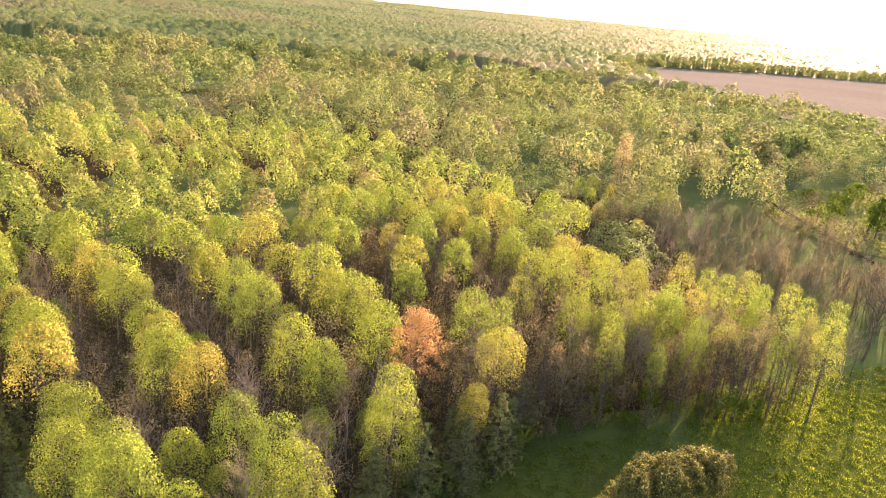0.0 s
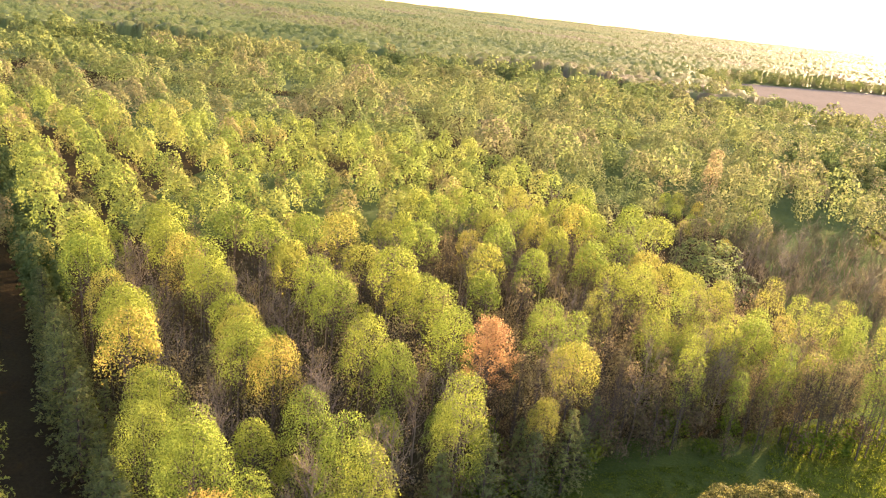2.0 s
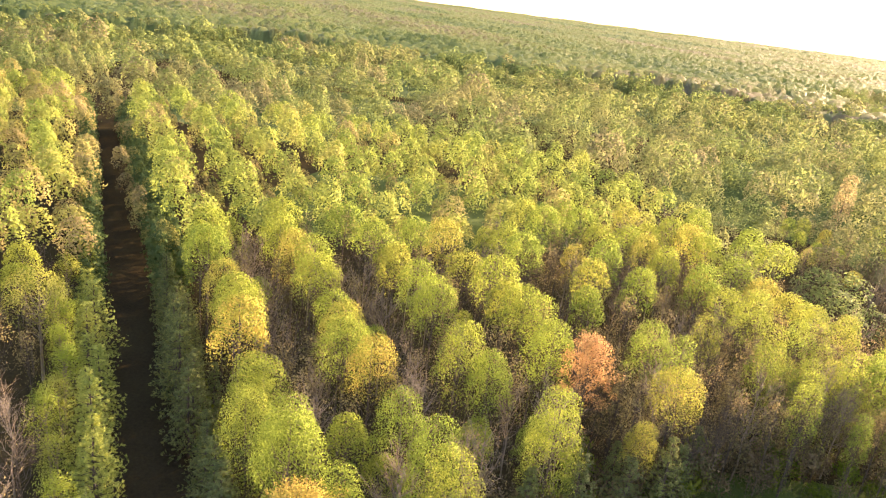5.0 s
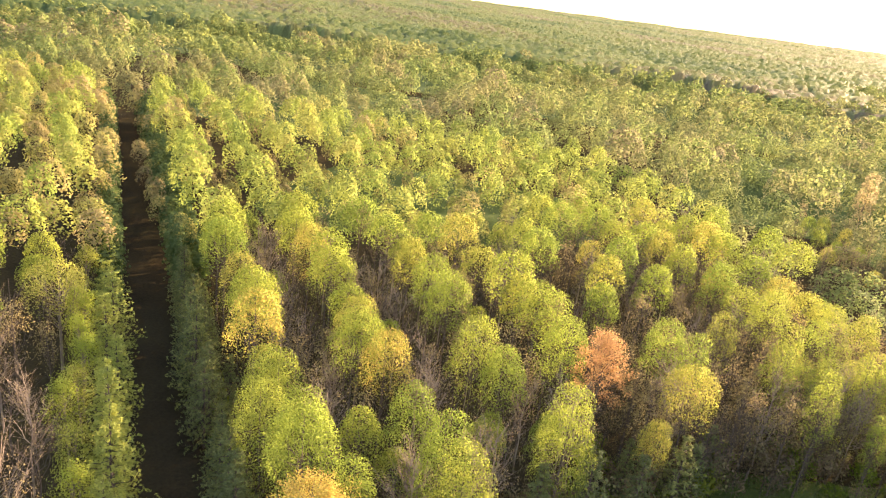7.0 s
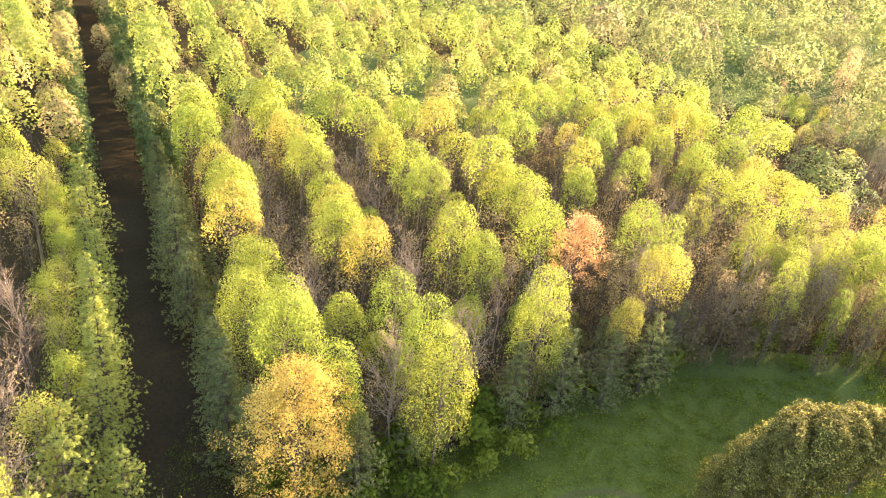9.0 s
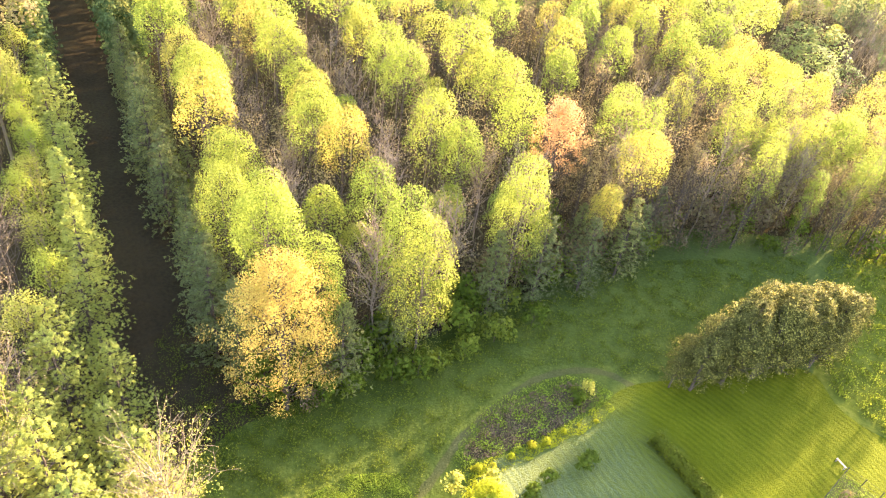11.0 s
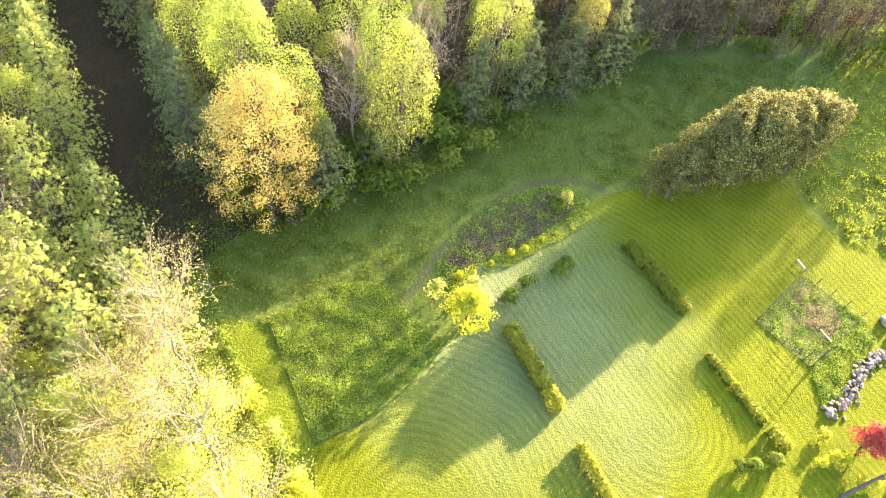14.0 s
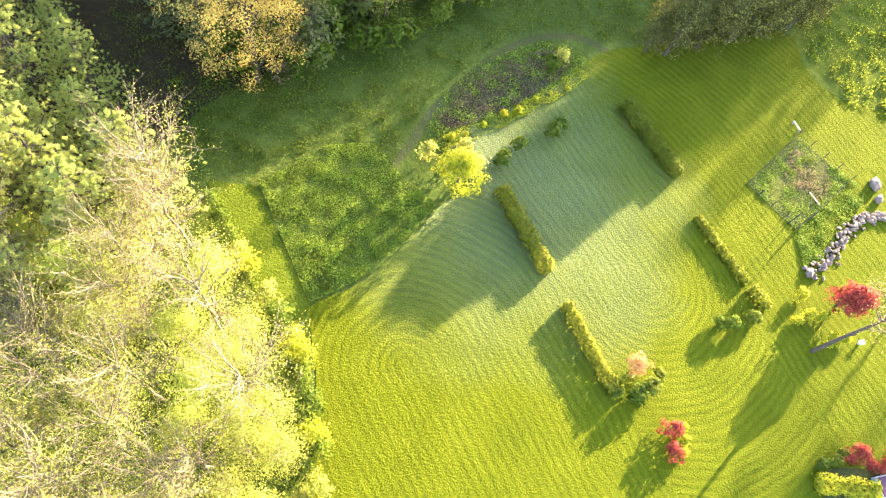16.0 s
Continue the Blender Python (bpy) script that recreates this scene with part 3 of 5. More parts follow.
def lawn_material():
    m, nt, b, col, bp = grass_material("mown_lawn", ((0.052, 0.068, 0.003), (0.077, 0.096, 0.004), (0.104, 0.121, 0.008)), 1.8, 0.9, 0.02)
    tc = nt.nodes.new("ShaderNodeTexCoord").outputs["Object"]

    def rings(ax, ay, bx, by):
        """Distance from the line a-b: mowing passes go round and round it."""
        d = Vector((bx - ax, by - ay, 0))
        sub = node(nt, "ShaderNodeVectorMath")
        sub.operation = "SUBTRACT"
        link(nt, tc, sub.inputs[0])
        sub.inputs[1].default_value = (ax, ay, 0)
        dot = node(nt, "ShaderNodeVectorMath")
        dot.operation = "DOT_PRODUCT"
        link(nt, sub.outputs[0], dot.inputs[0])
        dot.inputs[1].default_value = d / d.length_squared
        t = math_node(nt, "ADD", dot.outputs["Value"], 0.0, clamp=True)
        sc = node(nt, "ShaderNodeVectorMath")
        sc.operation = "SCALE"
        sc.inputs[0].default_value = d
        link(nt, t, sc.inputs["Scale"])
        off = node(nt, "ShaderNodeVectorMath")
        off.operation = "SUBTRACT"
        link(nt, sub.outputs[0], off.inputs[0])
        link(nt, sc.outputs[0], off.inputs[1])
        ln = node(nt, "ShaderNodeVectorMath")
        ln.operation = "LENGTH"
        link(nt, off.outputs[0], ln.inputs[0])
        return ln.outputs["Value"]

    one = rings(6.0, 50.0, 21.6, 33.5)
    two = rings(0.5, 19.5, 15.0, 3.0)
    sep = nt.nodes.new("ShaderNodeSeparateXYZ")
    link(nt, tc, sep.inputs[0])
    across = math_node(nt, "MULTIPLY_ADD", sep.outputs[0], 0.755, math_node(nt, "MULTIPLY", sep.outputs[1], 0.656))
    side = math_node(nt, "LESS_THAN", math_node(nt, "ABSOLUTE", math_node(nt, "SUBTRACT", across, 37.9)), 8.1)
    pick = node(nt, "ShaderNodeMix")
    link(nt, side, pick.inputs[0])
    link(nt, two, pick.inputs[2])
    link(nt, one, pick.inputs[3])
    wob = math_node(nt, "MULTIPLY_ADD", noise_tex(nt, 0.09, 4), 2.6, pick.outputs[0])
    wave = math_node(nt, "SINE", math_node(nt, "MULTIPLY", wob, 2 * math.pi / 0.78))
    fibre = noise_tex(nt, 0.35, 5, 0.7)
    amount = math_node(nt, "MULTIPLY", wave, math_node(nt, "MULTIPLY", math_node(nt, "SUBTRACT", fibre, 0.36, clamp=True), 2.2))
    lines = math_node(nt, "MULTIPLY_ADD", amount, 1.5, 0.66, clamp=True)
    col2 = mixed(nt, lines, (0.77, 0.80, 0.72), (1.08, 1.07, 1.09))
    out = mixed(nt, 1.0, col, col2, "MULTIPLY")
    link(nt, out, b.inputs["Base Color"])
    # dewy blades: blue sheen patch put in for the upper lawn's blue-grey shade
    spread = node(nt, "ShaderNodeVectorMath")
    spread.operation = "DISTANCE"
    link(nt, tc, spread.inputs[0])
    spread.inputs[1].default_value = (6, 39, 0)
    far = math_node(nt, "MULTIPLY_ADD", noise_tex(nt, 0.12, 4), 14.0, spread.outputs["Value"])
    dew_shade = math_node(nt, "SUBTRACT", 1.75, math_node(nt, "MULTIPLY", far, 0.062), clamp=True)
    link(nt, math_node(nt, "MULTIPLY_ADD", dew_shade, 0.30, 0.012), b.inputs["Sheen Weight"])
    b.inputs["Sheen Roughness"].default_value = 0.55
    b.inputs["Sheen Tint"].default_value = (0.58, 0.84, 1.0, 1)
    bp2 = node(nt, "ShaderNodeBump", Strength=0.35, Distance=0.010)
    link(nt, wave, bp2.inputs["Height"])
    link(nt, bp.outputs[0], bp2.inputs["Normal"])
    link(nt, bp2.outputs[0], b.inputs["Normal"])
    return m


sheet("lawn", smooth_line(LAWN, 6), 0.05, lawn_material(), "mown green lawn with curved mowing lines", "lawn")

# ================= kinds of trees =================
poplars = [kind_dome("poplar_tree", "slender planted tree with fresh yellow-green spring leaves", "planted trees", leaf_green, bark, 11 + k,
                     height=21.0, radius=r, low=lo, n=3000, leaf=0.215, limbs=20, skirt=120, lobes=8, thin=0.15)
           for k, (r, lo) in enumerate(((4.3, 11.5), (3.9, 11.0), (4.7, 12.0), (4.0, 10.5), (3.6, 11.5), (4.5, 11.0)))]
fine_poplars = [kind_dome("poplar_tree", "slender planted tree with fresh yellow-green spring leaves", "planted trees", leaf_green, bark, 31 + k,
                          height=21.0, radius=r, low=lo, n=6400, leaf=0.14, limbs=24, trunk_r=0.14, skirt=260, lobes=10, thin=0.15)
                for k, (r, lo) in enumerate(((4.2, 10.5), (3.8, 10.0), (4.5, 11.5), (3.9, 9.5), (3.4, 10.5)))]
front_poplars = [kind_dome("poplar_tree", "slender planted tree in yellow-green leaf down to its foot", "planted trees", leaf_green, bark, 16 + k,
                           height=21.0, radius=r, low=6.5, n=9500, leaf=0.125, limbs=24, trunk_r=0.13, skirt=1500, lobes=14, thin=0.5)
                 for k, r in enumerate((4.0, 3.6, 4.2))]
edge_poplars = [kind_dome("edge_poplar", "tall slender edge tree in thin yellow-green leaf", "planted trees", leaf_green, bark, 21 + k,
                          height=21.0, radius=r, low=7.5, n=3000, leaf=0.165, limbs=26, trunk_r=0.12, skirt=700, lobes=12, thin=0.25) for k, r in enumerate((3.2, 2.7, 3.5))]
near_pines = [kind_pine("white_pine", "feathery sunlit pine beside the lane's mouth", "pines along the lane", needle_sunlit, 171 + k,
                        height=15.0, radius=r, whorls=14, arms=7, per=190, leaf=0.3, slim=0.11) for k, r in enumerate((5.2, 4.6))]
tans = [kind_leafy("budding_tree", "thin planted tree just budding, tan and olive, branches showing", "planted trees", leaf_tan, bark, 31 + k,
                   height=18.0, radius=r, low=4.0, clusters=44, per=15, leaf=0.21, puff=0.95, limbs=26, trunk_r=0.10, skirt=120) for k, r in enumerate((2.6, 3.0, 2.3))]
bares = [kind_bare("bare_tree", "bare grey-brown tree with fine rising twigs", "planted trees", leaf_tan, bark_mid if k else bark, 51 + k,
                   height=17.0, radius=3.3, forks=16, twigs=13, buds=b, leaf=0.16) for k, b in enumerate((120, 260, 520))]
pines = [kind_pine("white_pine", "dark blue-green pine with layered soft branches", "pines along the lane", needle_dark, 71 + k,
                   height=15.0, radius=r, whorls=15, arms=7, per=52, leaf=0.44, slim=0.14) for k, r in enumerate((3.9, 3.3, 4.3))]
left_pines = [kind_pine("white_pine", "soft sunlit yellow-green pine beside the lane", "pines along the lane", needle_sunlit, 75 + k,
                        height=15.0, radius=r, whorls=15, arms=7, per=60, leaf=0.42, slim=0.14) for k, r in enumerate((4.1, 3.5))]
golden = kind_leafy("golden_tree", "broad tree covered in golden-orange buds at the wood's corner", "", leaf_gold, bark, 91, height=21.0, radius=7.6, low=3.0, clusters=230, per=96, leaf=0.145, puff=0.85, inner=4, limbs=34, trunk_r=0.26, skirt=200)
orange = kind_leafy("orange_tree", "tree glowing with orange-red spring buds among green ones", "", leaf_orange, bark, 92, height=21.0, radius=4.2, low=9.0, clusters=110, per=60, leaf=0.18, puff=0.72, inner=3, limbs=22, trunk_r=0.2, skirt=150)
red_pines = [kind_leafy("red_pine", "olive-green pine with tufted yellowish shoots", "pine clump by the lawn", needle_red, bark, 101 + k, height=9.5, radius=2.9, low=0.1, clusters=300, per=24, leaf=0.125, puff=0.27, limbs=24, trunk_r=0.14, fill=0.95, inner=4) for k in range(3)]
young = [kind_leafy("young_tree", "young broad tree in pale yellow-green leaf beside the lawn", "near trees", m, bark_pale, 141 + k, height=14.0, radius=r, low=4.0, clusters=84, per=40, leaf=0.14, puff=1.0, limbs=34, trunk_r=0.12, skirt=900)
         for k, (r, m) in enumerate(((3.3, leaf_pale), (2.8, leaf_fresh), (3.0, leaf_pale)))]
wood_bares = [kind_bare("pale_bare_tree", "bare tree with pale grey trunk and many fine twigs", "near trees", leaf_pale, bark_pale, 151 + k, height=15.0, radius=4.0, forks=20, twigs=12, trunk_r=0.19, buds=b, leaf=0.10) for k, b in enumerate((1600, 3600))]
big_bare = kind_bare("spreading_bare_tree", "broad bare tree with many spreading grey limbs", "", leaf_tan, bark, 161, height=17.0, radius=7.5, forks=18, twigs=10, trunk_r=0.3)
dark_trees = [kind_leafy("dark_tree", "dense dark green rounded tree in the clearing", "clearing trees", leaf_shrub, bark, 165 + k, height=14.0, radius=5.0, low=1.5, clusters=80, per=14, leaf=0.5, puff=0.9, limbs=14, trunk_r=0.2, inner=3) for k in range(2)]
yellow_tree = kind_leafy("yellow_green_tree", "small rounded tree with brilliant yellow-green leaves beside the hedge", "", leaf_bright, bark, 95, height=7.0, radius=3.2, low=0.4, clusters=120, per=30, leaf=0.22, puff=0.5, limbs=20, trunk_r=0.12)
red_maple = kind_leafy("red_maple", "rounded ornamental maple with deep red leaves", "", leaf_red, bark, 96, height=5.0, radius=2.7, low=0.7, clusters=120, per=36, leaf=0.19, puff=0.42, inner=5, limbs=22, trunk_r=0.11)
lawn_tree = kind_leafy("lawn_tree", "tall thinly leafed tree on the lawn with a grey trunk", "", leaf_tan, bark, 97, height=17.0, radius=4.2, low=9.0, clusters=60, per=34, leaf=0.16, puff=0.9, limbs=40, trunk_r=0.17)


def kind_shrub(name, label, category, group, mat, seed, height, radius, clusters, per, leaf, puff):
    """A low bush: stems from the ground and a rounded, uneven head of leaves."""
    wood, crown = leafy_tree(seed, height, radius, height * 0.12, clusters, per, leaf, puff, 10, 0.035, 4)
    return plant_kind(name, label, category, group, [mesh_of(name + "_stems", *wood, bark), mesh_of(name + "_foliage", *crown, mat)], ("stem", "foliage"))


edge_shrubs = [kind_shrub("edge_shrub", "leafy green shrub at the edge of the wood", "shrub", "shrubs along the wood", leaf_shrub, 121 + k, 3.4, 2.2, 34, 14, 0.30, 0.5) for k in range(3)]
wood_shrubs = [kind_shrub('bright_shrub', 'yellow-green leafy shrub along the lawn edge', 'shrub', 'shrubs beside the lawn', m, 128 + k, 3.2, 1.9, 40, 22, 0.20, 0.45) for k, m in enumerate((leaf_bright, leaf_pale, leaf_shrub))]
brush_shrubs = [kind_shrub("brush", "twiggy brown brush just coming into leaf", "shrub", "shrubs along the wood", brush_brown, 125 + k, 4.5, 2.0, 30, 9, 0.24, 0.7) for k in range(2)]

rng = random.Random(7)
NEAR = 128.0   # trees up to here along the rows are things of their own

taken = []


def set_tree(kind, x, y, top, base_height, turn=None, label=""):
    taken.append((x, y))
    s = top / base_height
    return grow(kind, x, y, rng.uniform(0, 6.28) if turn is None else turn, s, 1.0, 0.0, label)


def free(x, y, gap):
    return all((x - a) ** 2 + (y - b) ** 2 > gap * gap for a, b in taken)


# trees that stand out, row by row from the lane
set_tree(golden, -21.9, 44.2, 20.5, 21)
set_tree(orange, -2.4, 88.0, 21, 21)
ROW_ONE = [(-36, 62.3), (-29.2, 55.6), (-34.2, 55.6), (-20.6, 49.0), (-56.8, 84.4), (-48.9, 76.9), (-71.4, 101.3)]
ROW_TWO = [(-20.1, 63.5), (-14.6, 58.4), (-11.4, 55.0), (-35.5, 80.7), (-27.3, 72.2), (-32.0, 74.5), (-53.2, 98.9), (-45.3, 91.9), (-65.6, 116.4)]
ROW_THREE = [(-13.7, 77.5), (-17.9, 79.3), (-45.4, 113.5), (-37.5, 105.0), (-30.6, 97.2), (-26.1, 92.3), (-54.8, 121.4)]
ROW_FOUR = [(-7.8, 87.9), (-33.7, 119.3), (-27.0, 111.3), (-13.7, 97.4)]
ROW_FIVE = [(5.0, 97.5), (8.9, 85.9), (-6.1, 117.4), (-4.8, 129.0), (-23.9, 129.9), (2.2, 122.1)]
EDGE_ROW = [(21.2, 104.0), (26.0, 94.8), (22.9, 108.3), (38.3, 108.5), (40.5, 100.9), (56.1, 116.0), (62.8, 112.1), (62.3, 102.5), (50.6, 118.0), (46.1, 128.0), (33.0, 105.0)]
for row in (ROW_ONE, ROW_TWO, ROW_THREE, ROW_FOUR, ROW_FIVE, EDGE_ROW):
    for x, y in row:
        set_tree(rng.choice(edge_poplars if row is EDGE_ROW else front_poplars if y < 66 and x > -40 else fine_poplars if y < 100 else poplars), x, y, rng.uniform(18, 20.3) if row is EDGE_ROW else rng.uniform(20, 22.5), 21)
set_tree(fine_poplars[4], 5.6, 79.0, 15, 21)
set_tree(fine_poplars[1], -6.4, 73.5, 15, 21)

# the rest of the near rows: green rows with budding and bare trees between them
for r in range(9):
    v0 = 17 + ROW_GAP * r
    u = front_edge(v0) + 2
    while u < NEAR:
        p = uv(u + rng.uniform(-1, 1), v0 + rng.uniform(-1.3, 1.3))
        if free(p.x, p.y, 4.4) and v0 < right_edge(u):
            set_tree(rng.choice(edge_poplars if v0 > 55 and u < front_edge(v0) + 28 else front_poplars if u < front_edge(v0) + 7 and v0 < 60 else fine_poplars if u < 76 else poplars), p.x, p.y, rng.uniform(16, 19.5) if v0 > 80 and u < front_edge(v0) + 30 else rng.uniform(17.5, 22.5), 21)
        u += rng.uniform(5.9, 8.0)
    v1 = v0 + ROW_GAP / 2
    u = front_edge(v1) + 3
    while u < NEAR:
        p = uv(u + rng.uniform(-1, 1), v1 + rng.uniform(-3.6, 3.6))
        if free(p.x, p.y, 2.5) and v1 < right_edge(u) - 2:
            k = rng.random()
            if k < 0.36:
                set_tree(rng.choice(tans), p.x, p.y, rng.uniform(14, 18.5), 18)
            elif k < 0.93:
                set_tree(rng.choice(bares), p.x, p.y, rng.uniform(14, 18), 17)
            else:
                set_tree(rng.choice(poplars), p.x, p.y, rng.uniform(13, 18), 21)
        u += rng.uniform(2.6, 3.8)

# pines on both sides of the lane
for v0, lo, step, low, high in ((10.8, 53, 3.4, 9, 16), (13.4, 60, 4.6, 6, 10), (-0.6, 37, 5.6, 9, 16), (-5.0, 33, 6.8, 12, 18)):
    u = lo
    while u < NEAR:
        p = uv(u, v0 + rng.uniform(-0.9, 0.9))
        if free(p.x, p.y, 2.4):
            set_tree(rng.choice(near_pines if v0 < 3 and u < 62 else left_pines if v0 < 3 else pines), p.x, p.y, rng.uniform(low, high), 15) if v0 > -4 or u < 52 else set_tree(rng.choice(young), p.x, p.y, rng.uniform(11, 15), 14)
        u += step * rng.uniform(0.8, 1.2)

# the wood left of the lane
for v0 in (-8.5, -12, -17, -22, -28, -35):
    u = np.interp(v0, [-40, -10], [26, 34])
    while u < NEAR:
        p = uv(u + rng.uniform(-1.5, 1.5), v0 + rng.uniform(-1.8, 1.8))
        if free(p.x, p.y, 3.6):
            k = rng.random()
            if k < (0.22 if u < 88 else 0.5):
                set_tree(rng.choice(fine_poplars if u < 70 else poplars), p.x, p.y, rng.uniform(15, 20), 21)
            elif k < 0.78:
                set_tree(rng.choice(bares), p.x, p.y, rng.uniform(14, 18), 17)
            else:
                set_tree(rng.choice(tans), p.x, p.y, rng.uniform(13, 18), 18)
        u += rng.uniform(5.0, 7.5)

# the near wood beside the lawn
WOOD_EDGE = ([-16, 0, 7, 14, 18, 22, 31], [-2.6, -2.9, -3.4, -5.6, -8.6, -13.4, -22.4])
for i in range(560):
    y = rng.uniform(-12, 31)
    x = np.interp(y, *WOOD_EDGE) - 1.8 - 2.2 * min(1, max(0, (y - 9) / 6)) - rng.uniform(0, 1) ** 0.95 * 27
    if to_uv(x, y)[1] > -7.5 and to_uv(x, y)[0] > 36:
        continue
    if x < -14 - 0.75 * (y + 16) - 3:
        continue
    if free(x, y, 2.3):
        k = rng.random()
        if k < 0.52:
            set_tree(rng.choice(wood_bares), x, y, rng.uniform(12, 16), 15)
        else:
            set_tree(rng.choice(young), x, y, rng.uniform(9, 14), 14)
for i in range(34):
    y = -12 + 41 * i / 33
    x = np.interp(y, *WOOD_EDGE) + rng.uniform(-1.2, 0.2)
    grow(rng.choice(wood_shrubs), x, y, rng.uniform(0, 6.28), rng.uniform(0.6, 1.05))

# undergrowth along the plantation's front
for i in range(64):
    v0 = 13 + 62 * (i + rng.uniform(-0.3, 0.3)) / 63
    p = uv(front_edge(v0) + rng.uniform(-0.5, 4.5), v0)
    k = rng.random()
    if k < 0.5:
        grow(rng.choice(edge_shrubs), p.x, p.y, rng.uniform(0, 6.28), rng.uniform(0.7, 1.6))
    elif k < 0.8:
        grow(rng.choice(brush_shrubs), p.x, p.y, rng.uniform(0, 6.28), rng.uniform(0.8, 1.7))
    elif free(p.x, p.y, 2.2) and v0 < 80:
        set_tree(rng.choice(pines), p.x, p.y, rng.uniform(8, 13), 15)

# thin trees thronging the sunny edge
for i in range(230):
    v0 = rng.uniform(60, 124)
    p = uv(front_edge(v0) + 1 + 30 * rng.random() ** 1.4, v0)
    if free(p.x, p.y, 1.7):
        kind = rng.choice(tans + tans + bares[:1])
        set_tree(kind, p.x, p.y, rng.uniform(10, 16.5), {"budding_tree": 18, "bare_tree": 17}.get(kind["name"], 21))
for i in range(70):
    v0 = rng.uniform(56, 116)
    p = uv(front_edge(v0) + rng.uniform(0, 12), v0)
    grow(rng.choice(brush_shrubs + edge_shrubs[:1]), p.x, p.y, rng.uniform(0, 6.28), rng.uniform(0.7, 1.5))
for i in range(120):
    v0 = rng.uniform(86, 127)
    p = uv(front_edge(v0) + rng.uniform(1, 17), v0)
    if free(p.x, p.y, 2.4):
        set_tree(rng.choice(edge_poplars), p.x, p.y, rng.uniform(13.5, 17.5), 21)
set_tree(big_bare, 85.6, 128.9, 17, 17)
# bare trees at the plantation's far corner
for x, y, h in ((73, 114, 12), (79, 121, 11), (70, 122, 12), (84, 116, 10)):
    set_tree(rng.choice(bares), x, y, h, 17)
# pines standing in front of the rows
for x, y, h in ((-5.5, 66.5, 13), (-0.5, 70.5, 14), (5.0, 75.5, 12), (9.5, 80.5, 13), (-14.5, 58.0, 8), (-27.5, 48.0, 9)):
    set_tree(pines[int(x) % 3], x, y, h, 15)
# more pines and saplings on the lane's near corner
for u, v, h in ((34, -4, 17), (39, -9, 16), (45, -6.5, 15), (50, -9.5, 15), (31, -9.5, 14), (56, -4.5, 14), (28, -5.5, 12)):
    p = uv(u, v)
    set_tree(near_pines[int(h) % 2], p.x, p.y, h, 15)
# a pale tree among the bare ones beside the lane
pale_crown = kind_dome("pale_yellow_tree", "rounded tree with pale yellow young leaves over bare limbs", "", leaf_pale, bark_mid, 94, height=18.0, radius=5.2, low=8.0, n=4200, leaf=0.17, limbs=34, trunk_r=0.18, skirt=200, lobes=10)
set_tree(pale_crown, -78.2, 71.3, 18, 18)
# pine clump by the lawn, low at its western end
for i in range(17):
    t = i / 16
    x, y = 17.5 + 19.5 * t, 62.6 + 13.0 * t + 1.3 * math.sin(i * 2.1)
    set_tree(red_pines[i % 3], x, y, float(np.interp(t, [0, 0.12, 0.3, 0.6, 0.85, 1], [5.5, 9.5, 12.6, 13.2, 12.2, 10.5])), 9.5)
# trees beyond the garden whose shade falls on the lawn
for x, y in ((64.5, 66.5), (68.5, 65.0), (73, 66.5)):
    set_tree(fine_poplars[2], x, y, 17, 21)
# bare saplings, bushes and a dark tree round the clearing
for i in range(95):
    a, q = rng.random(), rng.random()
    x, y = 56 + 56 * a + rng.gauss(0, 4), 190 - 50 * a + 24 * (q - 0.5)
    if to_uv(x, y)[1] > right_edge(to_uv(x, y)[0]) - 1 and free(x, y, 2.4):
        kind = rng.choice(bares + tans[:1])
        set_tree(kind, x, y, rng.uniform(8, 14), {"budding_tree": 18}.get(kind["name"], 17))
for i in range(40):
    x, y = rng.uniform(38, 68), rng.uniform(172, 226)
    if to_uv(x, y)[1] > right_edge(to_uv(x, y)[0]) + 2 and free(x, y, 3.4):
        kind = rng.choice(tans + poplars[:2])
        set_tree(kind, x, y, rng.uniform(11, 16), {"budding_tree": 18}.get(kind["name"], 21))
for x, y, s in ((129.5, 246, 2.0), (126, 238, 1.5), (133, 241, 2.2), (147, 263, 2.0), (143, 255, 1.4), (160, 276, 2.4), (152, 268, 1.4), (140, 272, 1.5), (118, 225, 1.2), (112, 216, 1.3), (108, 232, 1.6), (131, 214, 1.5), (170, 282, 2.2), (164, 262, 1.8), (155, 245, 2.0)):
    grow(rng.choice(edge_shrubs + brush_shrubs), x, y, x, s)
tall_bud = kind_dome("tall_budding_tree", "tall narrow tree with pale tan buds above its neighbours", "", leaf_buff, bark, 93, height=24.0, radius=3.4, low=7.0, n=1500, leaf=0.4, limbs=20, trunk_r=0.2, skirt=60, lobes=9)
set_tree(tall_bud, 57.5, 238.0, 25, 24)
set_tree(tans[1], 76.0, 254.0, 17, 18)
for x, y, h in ((139.7, 223.2, 15), (144.5, 219, 12), (141, 230, 11)):
    set_tree(rng.choice(dark_trees), x, y, h, 14)


